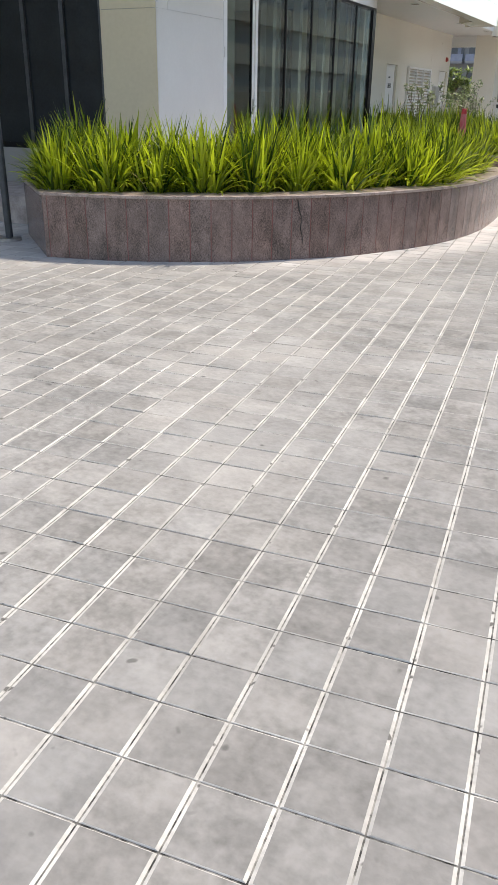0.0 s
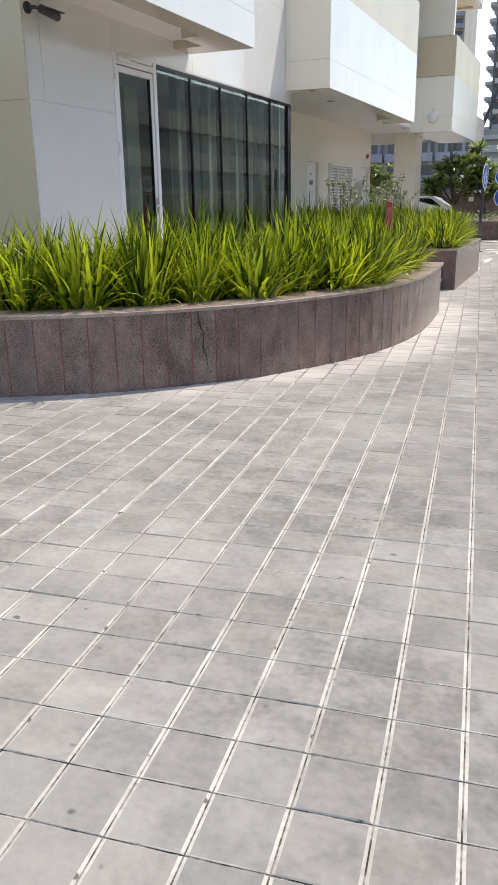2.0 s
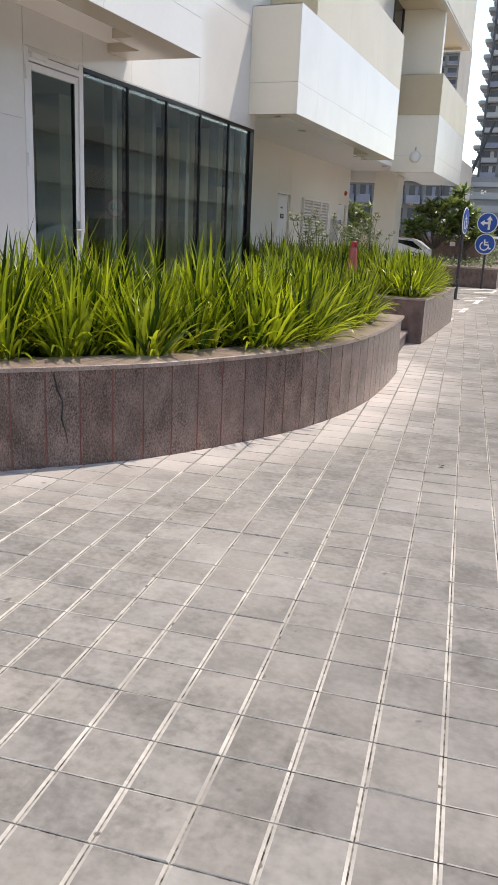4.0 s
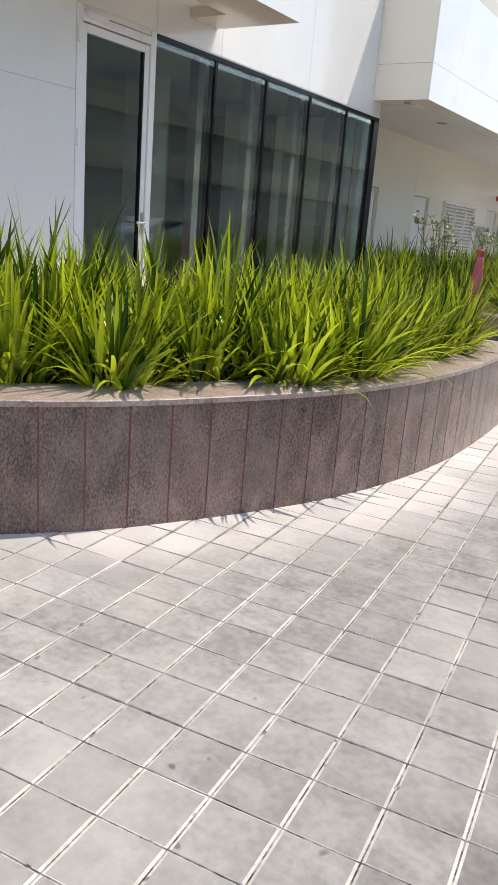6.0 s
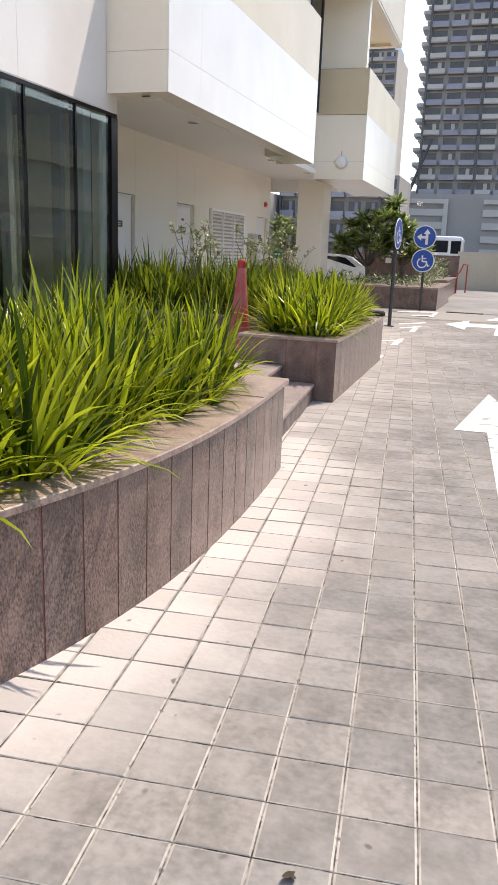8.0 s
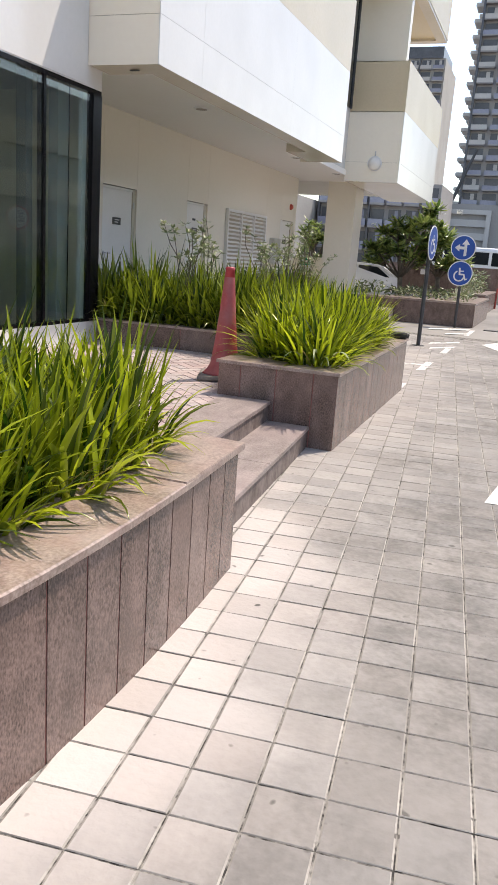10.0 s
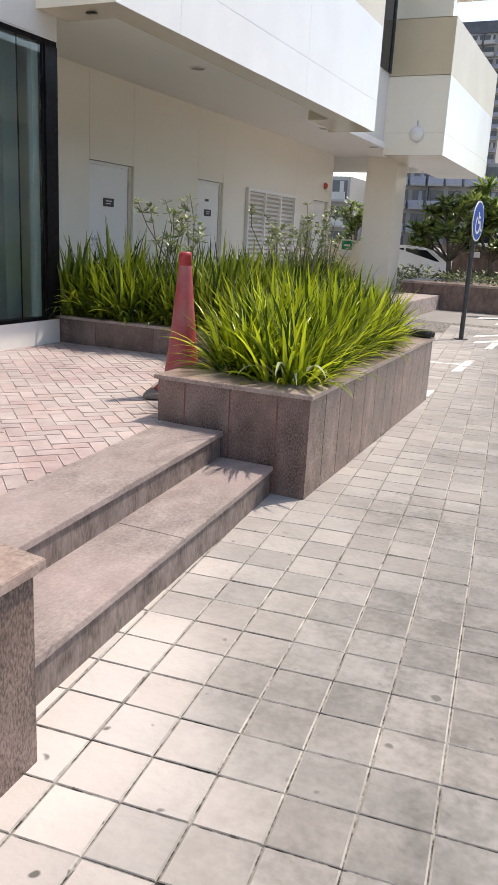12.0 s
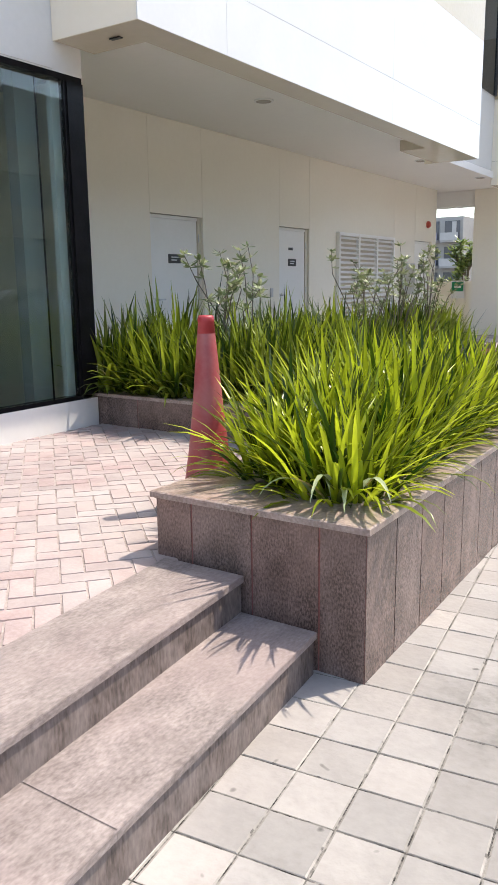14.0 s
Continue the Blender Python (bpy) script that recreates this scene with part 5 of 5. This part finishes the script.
crane = thing("crane_jib", pose(-24.4, 194, 0), "slanting dark crane jib before the tower", "crane", kind="structure")
part("jib", tube([(-0.6, 0, 0), (0, 0, 14), (4.9, 0, 27.2)], [0.5, 0.45, 0.3], 6), M_POLE, crane)
opp = thing("opposite_building", pose(17.0, -8.0, 0), "plain opposite building with banded parking floors", "building", kind="structure")
part("wall", box(0.6, 0, 0, 8, 140, 9.9), M_PODIUM, opp)
for k in range(3):
    part("floor_band", box(0, 0, 0.9 + k * 2.7, 0.8, 140, 2.2 + k * 2.7), M_WALLFAR, opp)


# ---------------------------------------------------------------- loose bits on the paving
leaf_rng = random.Random(12)
for x, y, z in ((-0.77, 8.225, 0.002), (-0.25, 9.0, 0.002), (-2.55, 9.0, 0.002)):
    fl = thing("fallen_leaf", pose(x, y, z, leaf_rng.uniform(-8, 8), leaf_rng.uniform(-8, 8), leaf_rng.uniform(0, 360)), "small dry curled leaf lying on the pavers", "leaf")
    bmf = bmesh.new()
    leaf_disc(bmf, (0, 0, 0.004), (1, 0, 0.25), 0.05, 0.022, leaf_rng)
    leaf_disc(bmf, (0.01, 0.004, 0.004), (0.7, 0.5, 0.4), 0.03, 0.016, leaf_rng)
    part("blade", bmf, M_SOIL, fl)


# ---------------------------------------------------------------- square pavers
def inside(poly, x, y):
    hit = False
    for (x0, y0), (x1, y1) in zip(poly, poly[1:] + poly[:1]):
        if (y0 > y) != (y1 > y) and x < x0 + (y - y0) * (x1 - x0) / (y1 - y0):
            hit = not hit
    return hit


P1_PLAN = [(p.x, p.y) for p in offset(CURVE, -0.12)] + [(-3.1, 11.7), (-8.4, 11.7), (-8.4, 8.7), (-6.3, 8.7), (-6.0, 6.9)]
BLOCKS = [P1_PLAN, [(-2.95, 14.22), (-2.05, 14.22), (-2.1, 17.6), (-2.95, 17.6)], [(-2.25, 14.2), (-1.97, 11.7), (-9, 11.7), (-9, 30), (-4.3, 30), (-4.3, 17.6), (-2.95, 17.6)]]
PITCH, U, W, EU, EV = 0.2, 0.0978, 0.0976, 0.0052, 0.0026


def paver_coords(cx, cy, tilt_a, tilt_b, lift):
    EU = 0.0085 - 0.0033 * min(1.0, max(0.0, (cy - 5.0) / 4.0))
    c, out = Vector((cx, cy, 0)), []
    for du, dv, z in ((-U, -W, -0.003), (U, -W, -0.003), (U, W, -0.003), (-U, W, -0.003), (-U + EU, -W + EV, 0), (U - EU, -W + EV, 0), (U - EU, W - EV, 0), (-U + EU, W - EV, 0)):
        p = c + GX * du + GY * dv
        out.append((p.x, p.y, z + (lift + tilt_a * du + tilt_b * dv if z == 0 else 0.0)))
    return out


FACES = [(4, 5, 6, 7), (0, 1, 5, 4), (1, 2, 6, 5), (2, 3, 7, 6), (3, 0, 4, 7)]
prng = random.Random(3)
verts, faces, singles = [], [], []
for i in range(-75, 40):
    for j in range(-90, 70):
        p = GO + GX * (PITCH * (i + 0.5)) + GY * (PITCH * (j + 0.5))
        if not (-9.0 < p.x < 5.5 and -2.0 < p.y < 25.5) or (p.x > 2.5 + 0.12 * p.y) or any(all(inside(b, p.x + GX.x * u + GY.x * v, p.y + GX.y * u + GY.y * v) for u in (-0.09, 0.09) for v in (-0.09, 0.09)) for b in BLOCKS):
            continue
        if p.x < -3.2 and p.y > 17.6:
            continue
        tilt = [prng.gauss(0, 0.006), prng.gauss(0, 0.006), prng.gauss(-0.0006, 0.0006)]
        if -1.75 < p.x < -0.45 and 9.6 < p.y < 14.6:
            singles.append((p, tilt))
            if len(singles) <= 300:
                continue
        n = len(verts)
        verts += paver_coords(p.x, p.y, *tilt)
        faces += [tuple(n + k for k in f) for f in FACES]
me = bpy.data.meshes.new("paver_field")
me.from_pydata(verts, [], faces)
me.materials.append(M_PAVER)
me.materials.append(M_EDGE)
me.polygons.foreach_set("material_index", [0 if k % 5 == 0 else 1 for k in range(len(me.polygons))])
field = new("paver_field", me)
field.parent = pavement
tagged(field, "square grey concrete pavers", kind="stuff")
one = bpy.data.meshes.new("paver")
one.from_pydata([(du, dv, z) for du, dv, z in ((-U, -W, -0.003), (U, -W, -0.003), (U, W, -0.003), (-U, W, -0.003), (-U + EU, -W + EV, 0), (U - EU, -W + EV, 0), (U - EU, W - EV, 0), (-U + EU, W - EV, 0))], [], FACES)
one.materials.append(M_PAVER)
one.materials.append(M_EDGE)
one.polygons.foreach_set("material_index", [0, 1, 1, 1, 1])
for p, (a, b, lift) in singles[:300]:
    ob = new("paver", one)
    ob.parent = pavement
    ob.matrix_basis = Matrix.Translation((p.x, p.y, lift)) @ Matrix.Rotation(GRID, 4, "Z") @ pose(0, 0, 0, math.degrees(b), -math.degrees(a), 0)

# ---------------------------------------------------------------- pink herringbone blocks on the terrace
brick = bpy.data.meshes.new("brick")
L2, W2, C = 0.0985, 0.0485, 0.004
brick.from_pydata([(x, y, z) for x, y, z in ((-L2, -W2, -0.016), (L2, -W2, -0.016), (L2, W2, -0.016), (-L2, W2, -0.016), (-L2 + C, -W2 + C, 0), (L2 - C, -W2 + C, 0), (L2 - C, W2 - C, 0), (-L2 + C, W2 - C, 0))], [], FACES)
brick.materials.append(M_PINK)
T_PLAN = [(-2.80, 14.12), (-2.58, 11.9), (-3.2, 11.85), (-5.55, 11.2), (-5.55, 16.5), (-2.88, 16.5), (-2.88, 14.2)]
spots = []
for i in range(-60, 60):
    for j in range(-60, 60):
        for k in range(2):
            # 90 degree herringbone: each pair starts one block further along its row
            u, v = 0.1 * i + 0.4 * j, 0.1 * i
            if k == 0:
                c, rot = (u + 0.1, v + 0.05), 0.0
            else:
                c, rot = (u + 0.35, v + 0.1), math.pi / 2
            a = radians(48)
            x, y = -4.2 + c[0] * math.cos(a) - c[1] * math.sin(a), 13.9 + c[0] * math.sin(a) + c[1] * math.cos(a)
            if inside(T_PLAN, x, y):
                spots.append((x, y, a + rot))
spots.sort(key=lambda s: -s[0] + 0.6 * s[1])
rest_v, rest_f = [], []
for n, (x, y, a) in enumerate(spots):
    m = Matrix.Translation((x, y, 0.3335 + prng.gauss(-0.001, 0.0007))) @ Matrix.Rotation(a, 4, "Z") @ pose(0, 0, 0, prng.gauss(0, 0.5), prng.gauss(0, 0.4), 0)
    if n < 300:
        ob = new("brick", brick)
        ob.parent = terrace
        ob.matrix_basis = m
    else:
        base_n = len(rest_v)
        rest_v += [tuple(m @ v.co) for v in brick.vertices]
        rest_f += [tuple(base_n + k for k in f) for f in FACES]
if rest_f:
    me = bpy.data.meshes.new("brick_field")
    me.from_pydata(rest_v, [], rest_f)
    me.materials.append(M_PINK)
    rest = new("brick_field", me)
    rest.parent = terrace
    tagged(rest, "pink herringbone paving blocks", kind="stuff")
